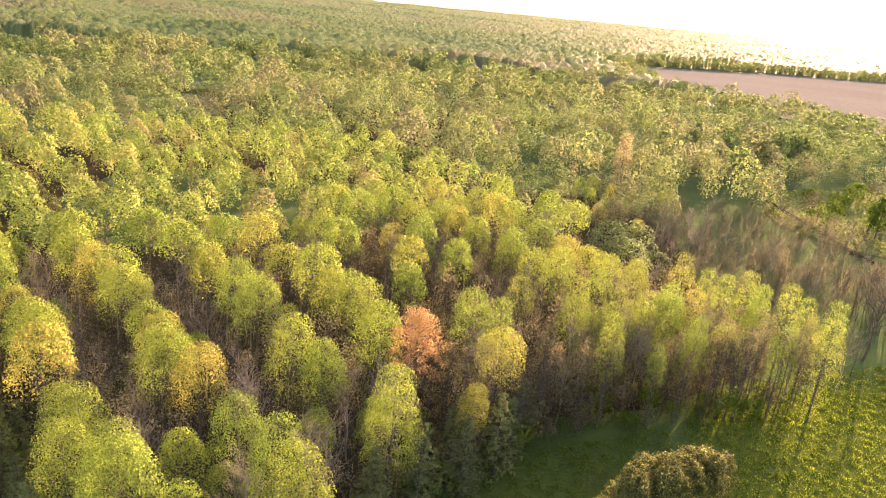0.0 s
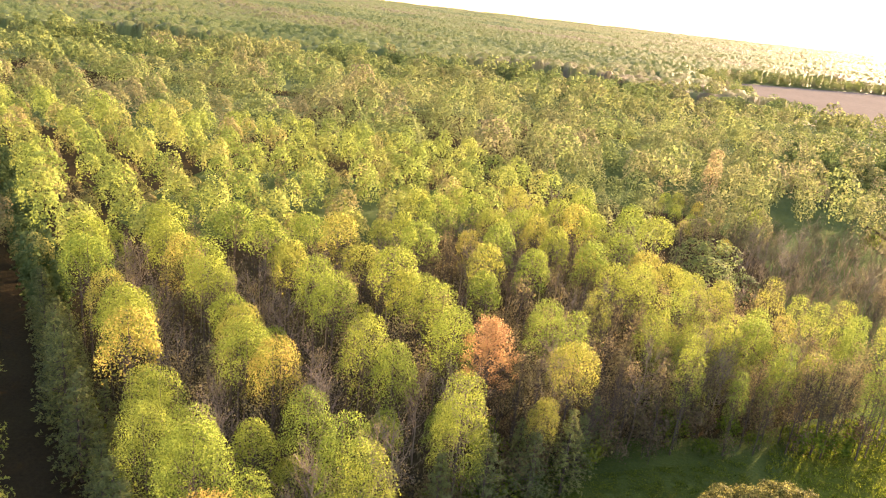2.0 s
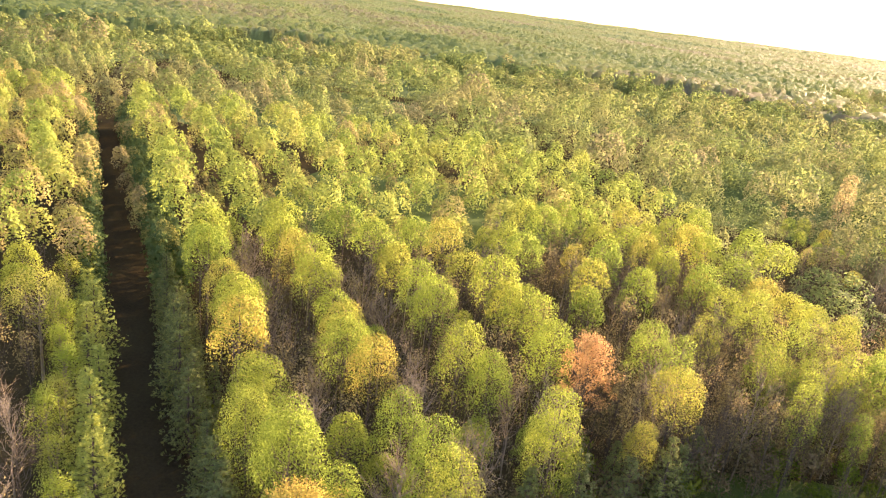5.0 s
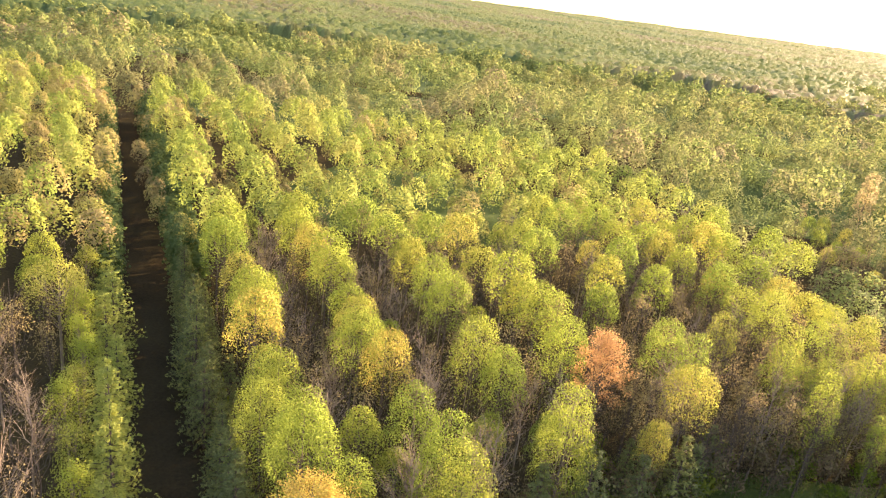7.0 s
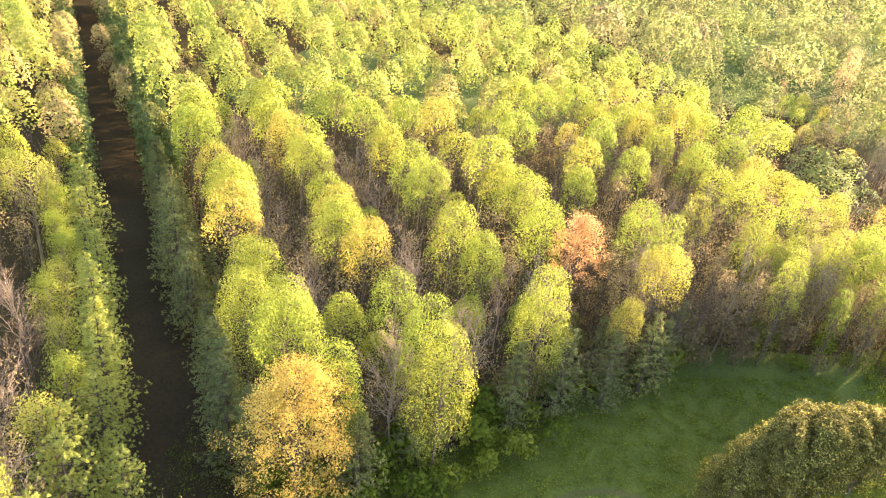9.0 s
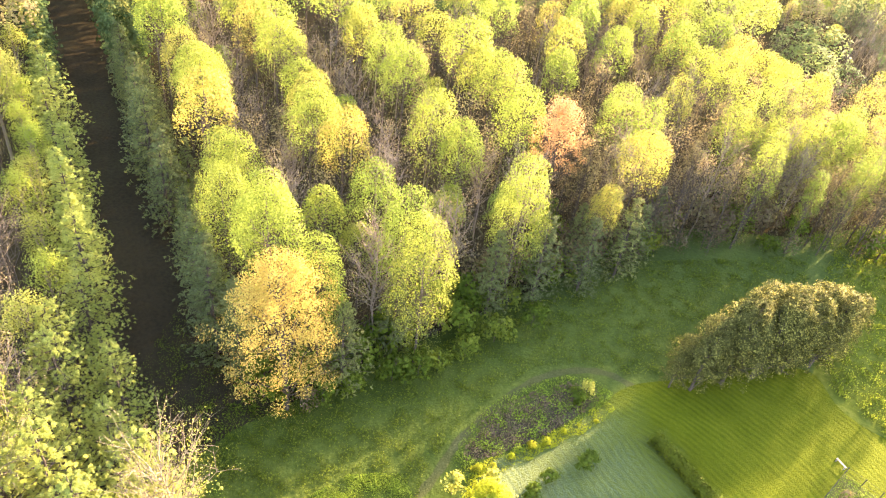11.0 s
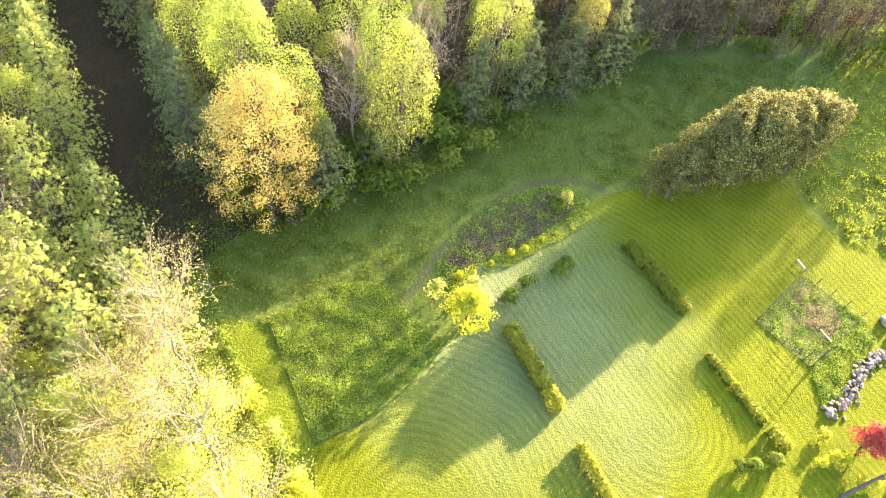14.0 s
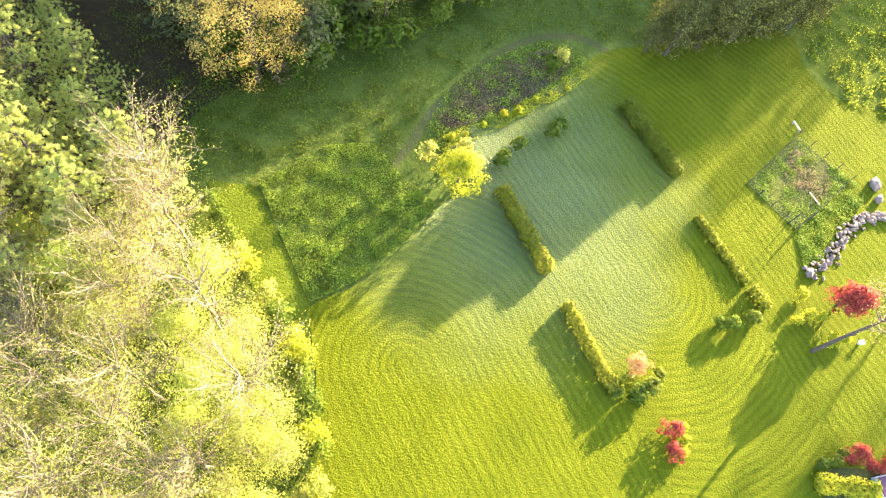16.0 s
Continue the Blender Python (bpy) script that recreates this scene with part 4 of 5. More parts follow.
# ================= woods too many to count =================
def crowns_mesh(name, places, protos, mat):
    """Copies of crowns joined into one mesh. places: rows of x, y, z, width, height, tint."""
    vs, fs, tints, at = [], [], [], 0
    prng = np.random.default_rng(len(places))
    for k, (pv, pf) in enumerate(protos):
        rows = places[k::len(protos)]
        if not len(rows):
            continue
        a = prng.uniform(0, 2 * np.pi, len(rows))
        c, s = np.cos(a)[:, None], np.sin(a)[:, None]
        x = (pv[None, :, 0] * c - pv[None, :, 1] * s) * rows[:, 3:4] + rows[:, 0:1]
        y = (pv[None, :, 0] * s + pv[None, :, 1] * c) * rows[:, 3:4] + rows[:, 1:2]
        z = pv[None, :, 2] * rows[:, 4:5] + rows[:, 2:3]
        n = len(pv)
        nx = pv[None, :, 3] * c - pv[None, :, 4] * s
        ny = pv[None, :, 3] * s + pv[None, :, 4] * c
        vs.append(np.stack([x, y, z, nx, ny, np.broadcast_to(pv[None, :, 5], x.shape)], -1).reshape(-1, 6))
        fs.append((pf[None] + (np.arange(len(rows)) * n)[:, None, None]).reshape(-1, 4) + at)
        tints.append(np.repeat(rows[:, 5], n))
        at += len(rows) * n
    return mesh_of(name, np.concatenate(vs), np.concatenate(fs), mat, np.concatenate(tints))


def scatter(name, places, protos, mat, label):
    """Woods as one object."""
    return tagged(new(name, crowns_mesh(name, places, protos, mat)), label, "woods", "", "stuff")


def grove_mesh(seed, size, gap, n, leaf, tall=14.0):
    """A patch of mixed woods: crowns of uneven width, height and tone on a jittered grid."""
    r = np.random.default_rng(seed)
    shapes = [proto(seed * 7 + k, 4.6, 15, 4.0, n, leaf, 5, 0.55, 0.6, 0.3, 0.2) for k in range(4)]
    rows, m = [], int(size / gap)
    for i in range(m):
        for j in range(m):
            if r.random() < 0.12:
                continue
            h = tall + r.normal() * 3.6 + 3.0 * math.sin(i * 1.3 + seed) * math.cos(j * 1.1)
            x, y = (i + 0.5 - m / 2 + r.uniform(-0.4, 0.4)) * gap, (j + 0.5 - m / 2 + r.uniform(-0.4, 0.4)) * gap
            rows.append((x, y, 0, gap * r.uniform(0.4, 0.72) * (0.45 + 0.042 * max(5.0, h)), max(5.0, h), r.beta(1.3, 1.3)))
    return crowns_mesh("grove", np.array(rows), shapes, leaf_grove)


def proto(seed, radius, height, low, n, leaf, lobes, size=0.42, lift=0.3, taper=0.5, depth=0.6):
    """A crown in metres, kept simple for trees seen from afar; brought to unit width and height for scaling."""
    rng = np.random.default_rng(seed)
    rows = dome_lobes(rng, radius, low, height, lobes, size, taper)
    c, w = crown_cloud(rng, n, rows, low, height, depth, 0.35)
    out = w * 0.65 + (c - (0, 0, low + (height - low) * 0.35)) / (radius, radius, (height - low) * 0.6) * 0.6
    v, f = leaf_quads(rng, c, leaf, out + (0, 0, lift), 0.8, None, 0.45, 0.16)
    v[:, :3] /= (radius, radius, height)
    return v, f


def in_rows(x, y):
    u, v = to_uv(x, y)
    return u < back_edge(v) and -46 < v < right_edge(u)


nrng = np.random.default_rng(5)
mid_protos = [proto(200 + k, 3.8, 20, 10.5, 560, 0.42, 6, 0.48, 0.35, 0.45, 0.35) for k in range(8)]
rows = []
for r in range(-4, 11):
    v0 = 17 + ROW_GAP * r
    for half, low, high in ((0, 16.5, 22), (0.5, 10, 15)):
        vv = v0 + half * ROW_GAP
        if 1.5 < vv < 9:
            continue
        u = NEAR + nrng.uniform(0, 5)
        while u < back_edge(vv):
            if vv < right_edge(u):
                p = uv(u, vv + nrng.normal() * 2.1)
                tone = nrng.beta(1.5, 2.2) if half == 0 else nrng.uniform(0.7, 1.0)
                wide = 1 if half == 0 else 0.62 if vv > 0 else 0.95
                rows.append((p.x, p.y, 0, nrng.uniform(3.3, 4.4) * wide, nrng.uniform(low, high) * (1.25 if half and vv < 0 else 1), tone))
            u += nrng.uniform(5.6, 7.4)
scatter("planted_woods", np.array(rows), mid_protos, leaf_rows, "planted rows of yellow-green spring trees, far along the lane")


lane_rows = []
for k in range(78):
    for v0 in (11.4, 14.0, -0.4):
        p = uv(NEAR - 2 + 2.1 * k, v0 + nrng.normal() * 0.7)
        lane_rows.append((p.x, p.y, 0, nrng.uniform(1.9, 2.8), nrng.uniform(9, 14), nrng.uniform(0, 0.12)))
scatter("lane_pines", np.array(lane_rows), [proto(360 + k, 2.6, 12, 0.4, 220, 0.6, 8, 0.4, 0.2, 0.85) for k in range(4)], leaf_woods, "dark pines lining the far end of the lane")


dark_rows = []
for k in range(130):
    x, y = nrng.uniform(92, 170), nrng.uniform(300, 385)
    if abs(y - 300 - 0.75 * (x - 92)) < 30:
        dark_rows.append((x, y, 0, nrng.uniform(2.4, 3.6), nrng.uniform(11, 18), nrng.uniform(0, 0.08)))
scatter("dark_pines", np.array(dark_rows), [proto(380 + k, 2.6, 12, 0.8, 260, 0.6, 8, 0.4, 0.2, 0.85) for k in range(4)], leaf_woods, "stand of dark pines among the spring woods")


def far_spot(x, y):
    """Whether woods stand there."""
    if in_rows(x, y):
        return False
    if x > 40 and y < 138 and x < 132:
        return False
    if inside(x, y, CLEARING):
        return False
    return not inside(x, y, FIELD)


WOODS_END = 690.0   # beyond this the woods are one uneven canopy
brush_rows = []
near_groves = [grove_mesh(400 + k, 26, 7.6, 640, 0.40, 13.0) for k in range(4)]
middle_groves = [grove_mesh(420 + k, 30, 8.2, 380, 0.56) for k in range(5)]
far_groves = [grove_mesh(440 + k, 44, 9.0, 140, 0.95, 15.5) for k in range(6)]


def plant_groves(start, end, size, meshes, label):
    """Patches of woods set edge to edge wherever woods stand."""
    r = start + size / 2
    while r < end:
        n = int(1.7 * r / size)
        for i in range(n):
            a = -0.99 + 1.7 * (i + 0.5 + nrng.uniform(-0.15, 0.15)) / n
            x, y = r * math.sin(a), r * math.cos(a)
            q = size * 0.42
            if not all(far_spot(x + dx, y + dy) for dx, dy in ((0, 0), (q, 0), (-q, 0), (0, q), (0, -q))):
                fill_rows.append((x, y, size))
                continue
            if open_brush(x, y):
                continue
            ob = tagged(new("grove", nrng.choice(meshes)), label, "woods", "", "stuff")
            ob.matrix_world = Matrix.LocRotScale((x, y, 0), Euler((0, 0, nrng.integers(0, 4) * math.pi / 2 - a)), (1, 1, nrng.uniform(0.74, 1.22)))
        r += size * 0.96


def open_brush(x, y):
    """Where the land lies open under bare saplings."""
    return 52 < x < 132 and y < 228 and (x > 66 or y < 205)


fill_rows = []
plant_groves(100, 245, 26, near_groves, "mixed spring woods in olive, tan and fresh green beyond the planted rows")
plant_groves(245, 430, 30, middle_groves, "mixed spring woods in olive, tan and fresh green")
plant_groves(430, WOODS_END, 44, far_groves, "distant spring woods in pale olive and tan")
# single trees where a whole patch has no room
edge_rows = []
for x0, y0, size in fill_rows:
    m = int(size / 7.5)
    for k in range(m * m):
        x, y = x0 + (k % m + 0.5 - m / 2 + nrng.uniform(-0.4, 0.4)) * 7.5, y0 + (k // m + 0.5 - m / 2 + nrng.uniform(-0.4, 0.4)) * 7.5
        if far_spot(x, y) and not open_brush(x, y):
            edge_rows.append((x, y, 0, nrng.uniform(3.2, 5.2), max(6, 13 + nrng.normal() * 2.8), nrng.beta(1.3, 1.3)))
for k in range(420):
    x, y = 44 + 92 * nrng.random(), 136 + 94 * nrng.random()
    if open_brush(x, y) and far_spot(x, y):
        brush_rows.append((x, y, 0, nrng.uniform(2.4, 3.8), nrng.uniform(5, 11), nrng.random()))
# trees along the field's far side
for a, b, n in (((190, 700), (205, 1020), 80), ((205, 1020), (480, 1180), 150), ((480, 1180), (900, 1300), 150)):
    for k in range(n):
        t = (k + nrng.uniform(0, 1)) / n
        edge_rows.append((a[0] + (b[0] - a[0]) * t + nrng.normal() * 4, a[1] + (b[1] - a[1]) * t + nrng.normal() * 8 + 8, 0, nrng.uniform(4, 7.5), nrng.uniform(11, 19), nrng.beta(1.3, 1.6)))


def brush_proto(seed):
    """A bare sapling with fine rising twigs, in unit size."""
    (v, f), _ = bare_tree(seed, 9.0, 2.6, 8, 6, 0.11)
    out = v * (0.4, 0.4, 0.0) + (0, 0, 0.8)
    out /= np.linalg.norm(out, axis=1, keepdims=True)
    return np.concatenate([v / (3.0, 3.0, 9.0), out], 1), f


scatter("brush_woods", np.array(brush_rows), [brush_proto(340 + k) for k in range(5)], leaf_brush, "tan bare brush and saplings beside the planted rows")
scatter("edge_woods", np.array(edge_rows), [proto(300 + k, 4.6, 15, 3.0, 230, 0.6, 5, 0.55, 0.35, 0.3, 0.2) for k in range(8)], leaf_woods, "uneven edge of the spring woods in olive and green")


def canopy():
    """The woods' uneven top from the last single crowns to the horizon: a rounded crown in every cell of a jittered grid."""
    rows, cols, cell = 300, 900, 9.0
    r, a = np.meshgrid(np.geomspace(WOODS_END - 60, 4950, rows), np.linspace(-1.02, 0.74, cols), indexing="ij")
    crng = np.random.default_rng(3)
    r = r * (1 + crng.uniform(-0.0025, 0.0025, r.shape))
    a = a + crng.uniform(-0.0006, 0.0006, a.shape)
    x, y = r * np.sin(a), r * np.cos(a)
    gi, gj = np.floor(x / cell).astype(int), np.floor(y / cell).astype(int)

    def chance(i, j, k):
        """A steady random number for each cell."""
        q = np.sin(i * 127.1 + j * 311.7 + k * 74.7) * 43758.5453
        return q - np.floor(q)

    best, tint = np.zeros(x.shape), np.full(x.shape, 0.5)
    for di in (-1, 0, 1):
        for dj in (-1, 0, 1):
            i, j = gi + di, gj + dj
            cx, cy = (i + chance(i, j, 1)) * cell, (j + chance(i, j, 2)) * cell
            d = np.hypot(x - cx, y - cy) / (5.0 + 3.5 * chance(i, j, 3))
            big = 2.6 * np.sin(cx / 61 + 1.7 * np.sin(cy / 83)) + 1.8 * np.sin(cy / 47 + cx / 29)
            top = 6 + (8.5 + big + 5.0 * chance(i, j, 4)) * np.sqrt(np.clip(1 - 0.7 * d * d, 0.1, 1))
            tone = 0.42 + 0.2 * np.sin(cx / 170 + 2 * np.sin(cy / 240)) + 0.16 * np.sin(cy / 90 + cx / 75) + 0.5 * (chance(i, j, 5) - 0.5)
            tint = np.where(top > best, tone, tint)
            best = np.maximum(best, top)
    bare = np.array([inside(px, py, FIELD) for px, py in zip(x.ravel(), y.ravel())]).reshape(x.shape)
    cx, cy = 520 - x, 860 - y
    ln = np.hypot(cx, cy)
    near = np.array([inside(px, py, FIELD) for px, py in zip((x + cx / ln * 30).ravel(), (y + cy / ln * 30).ravel())]).reshape(x.shape)
    z = np.where(bare, -0.5, np.where(near, np.minimum(best, 1.0), best) + rise(r))
    z[0], z[1] = 0, z[1] * 0.6
    slope = np.stack([-np.gradient(z, axis=1) / np.gradient(x, axis=1), -np.gradient(z, axis=0) / np.gradient(r, axis=0), 6.0 + 0 * z], -1).clip(-1.5, 6.0)
    slope += crng.normal(size=slope.shape) * 0.18
    slope /= np.linalg.norm(slope, axis=-1, keepdims=True)
    v = np.concatenate([np.stack([x, y, z], -1), slope], -1).reshape(-1, 6)
    i, j = np.meshgrid(np.arange(rows - 1), np.arange(cols - 1), indexing="ij")
    f = np.stack([i * cols + j, i * cols + j + 1, (i + 1) * cols + j + 1, (i + 1) * cols + j], -1).reshape(-1, 4)
    return v, f, tint.ravel().clip(0, 1)


cv, cf, ct = canopy()
tagged(new("horizon_woods", mesh_of("horizon_woods", cv, cf, leaf_woods, ct)), "pale spring woods reaching to the horizon", "woods", "", "stuff")

# ================= the garden =================
def hedge(ax, ay, bx, by, height, width, seed, label="clipped green hedge with yellow-tipped leaves on the lawn", mat=None):
    """A clipped hedge: woody stems in a line and a dense, slightly uneven coat of leaves."""
    r = np.random.default_rng(seed)
    a, b = np.array((ax, ay)), np.array((bx, by))
    d = b - a
    ln = np.linalg.norm(d)
    d /= ln
    s = np.array((-d[1], d[0]))
    ob = tagged(new("hedge"), label, "hedge", "hedges on the lawn")
    ob.matrix_world = Matrix.Translation((ax, ay, 0))
    n = int(ln * (2 * height + width) * 75)
    t, q = r.uniform(0, ln, n), r.uniform(-1, 1, n)
    rim = np.abs(q) > 0.55
    side = np.where(rim, np.sign(q) * width / 2, q / 0.55 * width / 2)
    z = np.where(rim, r.uniform(0.05, 1, n) * height, height)
    bump = 1 + 0.14 * np.sin(t * 2.3 + seed) + 0.10 * np.sin(t * 5.1)
    ends = r.random(n) < width / ln
    t = np.where(ends, np.where(r.random(n) < 0.5, 0, ln), t)
    side = np.where(ends, r.uniform(-1, 1, n) * width / 2, side)
    z = np.where(ends, r.uniform(0.05, 1, n) * height, z)
    c = np.stack([d[0] * t + s[0] * side * bump, d[1] * t + s[1] * side * bump, z * (0.93 + 0.07 * bump)], 1) + r.normal(size=(n, 3)) * 0.09
    c[:, 2] = c[:, 2].clip(0.12)
    inner = r.uniform(0, 1, (n // 2, 3))
    tt, ss = inner[:, 0] * ln, (inner[:, 1] - 0.5) * width * 0.8
    ci = np.stack([d[0] * tt + s[0] * ss, d[1] * tt + s[1] * ss, 0.1 + inner[:, 2] * (height - 0.2)], 1)
    p = new("foliage", mesh_of("hedge_foliage", *leaf_quads(r, np.concatenate([c, ci]), 0.19, np.concatenate([c, ci]) - np.concatenate([np.stack([d[0] * t, d[1] * t, 0 * t + height * 0.5], 1), np.stack([d[0] * tt, d[1] * tt, 0 * tt + height * 0.5], 1)])), mat or leaf_hedge))
    p.parent = ob
    stems = [tube(np.array([(d[0] * k, d[1] * k, -0.05), (d[0] * k + 0.05, d[1] * k, height * 0.8)]), [0.04, 0.015], 5) for k in np.arange(0.3, ln, 0.6)]
    p = new("stem", mesh_of("hedge_stem", *joined(stems), bark))
    p.parent = ob
    return ob


for x, y, s in ((-10.4, 53.6, 1.1), (-8.6, 55.2, 0.9), (-12.8, 51.6, 1.2), (-16.5, 48.6, 1.0), (-18.8, 46.4, 1.1), (-6.2, 58.4, 1.0), (-3.4, 62.0, 1.2), (0.4, 66.4, 1.1)):
    grow(edge_shrubs[int(s * 10) % 3], x, y, s * 8, s)
hedge(5.2, 39.3, 11.4, 32.1, 1.35, 1.3, 1)
hedge(16.0, 54.0, 22.9, 47.2, 1.3, 1.2, 2)
hedge(13.8, 29.2, 19.4, 22.4, 1.05, 0.95, 3)
hedge(25.6, 42.8, 31.2, 37.0, 0.62, 0.85, 4)
hedge(31.8, 36.4, 33.4, 34.8, 1.1, 1.0, 5, "short ragged piece of green hedge")
hedge(39.0, 19.2, 44.5, 19.9, 1.2, 1.5, 6, "trimmed hedge with bright yellow-green top beside the patio", leaf_bright)

round_shrub = kind_shrub("garden_shrub", "rounded green garden shrub on the lawn", "shrub", "garden shrubs", leaf_shrub, 131, 1.5, 1.1, 26, 18, 0.20, 0.26)
gold_shrub = kind_shrub("golden_shrub", "small yellow-green garden shrub", "shrub", "garden shrubs", leaf_bright, 132, 1.2, 0.9, 22, 16, 0.18, 0.24)
peach_shrub = kind_shrub("peach_shrub", "airy shrub with peach-pink young leaves", "shrub", "garden shrubs", leaf_peach, 133, 2.0, 1.4, 34, 18, 0.18, 0.34)
red_shrub = kind_shrub("red_shrub", "red-leafed shrub in a border", "shrub", "garden shrubs", leaf_red, 134, 1.6, 1.15, 30, 18, 0.18, 0.28)
pale_tree = kind_shrub("pale_shrub", "pale yellowish feathery shrub beside the bright tree", "shrub", "garden shrubs", leaf_pale, 135, 3.6, 1.5, 36, 12, 0.26, 0.4)

set_tree(yellow_tree, 0.8, 38.4, 6.1, 7)
grow(pale_tree, -2.9, 40.4, 1.0, 0.85)
grow(pale_tree, 0.6, 41.8, 2.0, 0.9)
grow(pale_tree, 2.2, 41.0, 4.0, 0.7)
grow(pale_tree, 8.2, 57.2, 3.0, 0.75)
set_tree(red_maple, 40.9, 37.4, 4.6, 5)
set_tree(lawn_tree, 38.5, 31.8, 17, 17)
for x, y, s in ((37.0, 37.2, 1.0), (37.9, 35.4, 0.9), (36.7, 34.4, 0.8), (40.3, 33.2, 1.0), (41.6, 33.9, 0.8), (39.0, 35.4, 0.9)):
    grow(gold_shrub, x, y, s * 7, s)
for x, y, s in ((29.0, 31.6, 0.8), (30.2, 32.3, 0.95), (32.4, 33.4, 0.9), (21.4, 22.9, 1.1), (22.6, 23.9, 1.1), (23.7, 24.8, 0.8), (8.9, 48.4, 1.1), (10.0, 49.2, 0.9), (6.0, 45.5, 1.0), (4.4, 43.2, 1.1), (19.9, 22.0, 0.7), (6.9, 56.6, 1.2)):
    grow(round_shrub, x, y, s * 9, s)
grow(peach_shrub, 21.5, 25.3, 0.4, 1.0)
grow(red_shrub, 24.9, 20.2, 0.4, 1.0)
grow(red_shrub, 25.7, 18.3, 2.4, 0.9)
for x, y, s in ((26.3, 20.9, 0.7), (26.6, 19.8, 0.75), (26.6, 18.7, 0.7)):
    grow(gold_shrub, x, y, s * 5, s)
for i in range(7):
    grow(red_shrub, 41.6 + 0.85 * i, 22.2 + 0.5 * math.sin(i * 1.4) + 0.12 * i, i, 0.7 + 0.1 * (i % 3))
for i in range(5):
    grow(round_shrub, 39.2 + 0.5 * i, 20.6 + 0.45 * i, i * 1.3, 0.65)
# yellow border along the brown bed
for i in range(8):
    t = i / 7
    grow(gold_shrub, -1.2 + 10.8 * t + 0.4 * math.sin(i * 3.1), 43.4 + 11.2 * t + 0.4 * math.cos(i * 2.3), i * 1.7, 0.7 - 0.2 * t + 0.15 * math.sin(i * 5))


def strip_line(points, width):
    """The outline of a strip that follows a rounded line."""
    mid = smooth_line(points, 8, False)
    left, right = [], []
    for i, (x, y) in enumerate(mid):
        x0, y0 = mid[max(i - 1, 0)]
        x1, y1 = mid[min(i + 1, len(mid) - 1)]
        ln = math.hypot(x1 - x0, y1 - y0)
        nx, ny = -(y1 - y0) / ln, (x1 - x0) / ln
        w = width * (0.5 + 0.08 * math.sin(i * 1.3))
        left.append((x + nx * w, y + ny * w))
        right.append((x - nx * w, y - ny * w))
    return left + right[::-1]


sheet("footpath", strip_line([(-6.5, 37.5), (-5.0, 41.5), (-3.6, 47.0), (-0.2, 53.9), (3.0, 58.5), (6.9, 61.2), (10.5, 62.0), (13.7, 61.0)], 0.9), 0.035, worn_path, "worn grassy footpath curving round a brown bed", "footpath")
sheet("garden_bed", smooth_line([(-2.2, 45.0), (-1.6, 49.6), (1.6, 53.6), (5.6, 57.2), (8.8, 57.8), (8.0, 55.0), (3.0, 48.8)], 5), 0.034, bed_floor, "brown planting bed of dry brush", "garden bed")
sheet("track", strip_line([(121, 266), (122.2, 237), (123.5, 204), (125, 196)], 2.4), 0.34, lane_floor, "narrow dark track across the clearing", "track")
strip_grass = grass_material("strip_grass", ((0.042, 0.062, 0.006), (0.07, 0.096, 0.009), (0.10, 0.126, 0.014)), 1.3, 0.9)[0]
sheet("mown_strip", [(-22.4, 31.6), (-12.6, 20.4), (-8.0, 17.6), (-9.0, 22.3), (-17.8, 32.6)], 0.045, strip_grass, "mown grass strip between meadow and wood", "lawn")
garden_line = [(36.3, 57.2), (42.6, 53.2), (36.4, 44.9), (30.8, 48.8)]
sheet("vegetable_plot", garden_line, 0.075, plot_soil, "fenced vegetable plot with bare soil and weeds", "vegetable plot")
sheet("patio", smooth_line([(39.8, 19.5), (41.5, 21.3), (48, 21.8), (52, 18), (52, 10), (42, 12)]), 0.09, worn_path, "grey patio beside the house", "patio")


def stuff_patch(name, label, category, outline, count, size, height, mat, seed, keep=None, twiggy=False, slim=0.07):
    """Tall grass or brush over an outline, too fine to count."""
    r = np.random.default_rng(seed)
    o = np.array(outline)
    lo, hi = o.min(0), o.max(0)
    pts = r.uniform(lo, hi, (count * 3, 2))
    x, y = pts[:, 0], pts[:, 1]
    inside = np.zeros(len(pts), bool)
    for (x0, y0), (x1, y1) in zip(o, np.roll(o, -1, 0)):
        cross = ((y0 > y) != (y1 > y)) & (x < (x1 - x0) * (y - y0) / (y1 - y0 + 1e-9) + x0)
        inside ^= cross
    pts = pts[inside]
    if keep is not None:
        pts = pts[[keep(*p) for p in pts]]
    clump = np.array([0.62 + 0.6 * noise.noise(Vector((px / 1.6, py / 1.6, seed))) for px, py in pts])
    ok = clump > r.uniform(0, 0.75, len(pts))
    pts, clump = pts[ok][:count], clump[ok][:count]
    z = height * (0.25 + 0.75 * r.random(len(pts))) * clump.clip(0.3, 1.2)
    at = np.column_stack([pts, z * 0.6 + 0.06])
    if twiggy:
        out, ways = r.normal(size=(len(pts), 3)) * (1, 1, 0.3), r.normal(size=(len(pts), 3)) * 0.35 + (0, 0, 1)
        quads = leaf_quads(r, at, size * clump.clip(0.4, 1.2), out, 1.0, ways, slim)
    else:
        quads = leaf_quads(r, at, size * clump.clip(0.4, 1.2))
    me = mesh_of(name, *quads, mat)
    return tagged(new(name, me), label, category, "", "stuff")


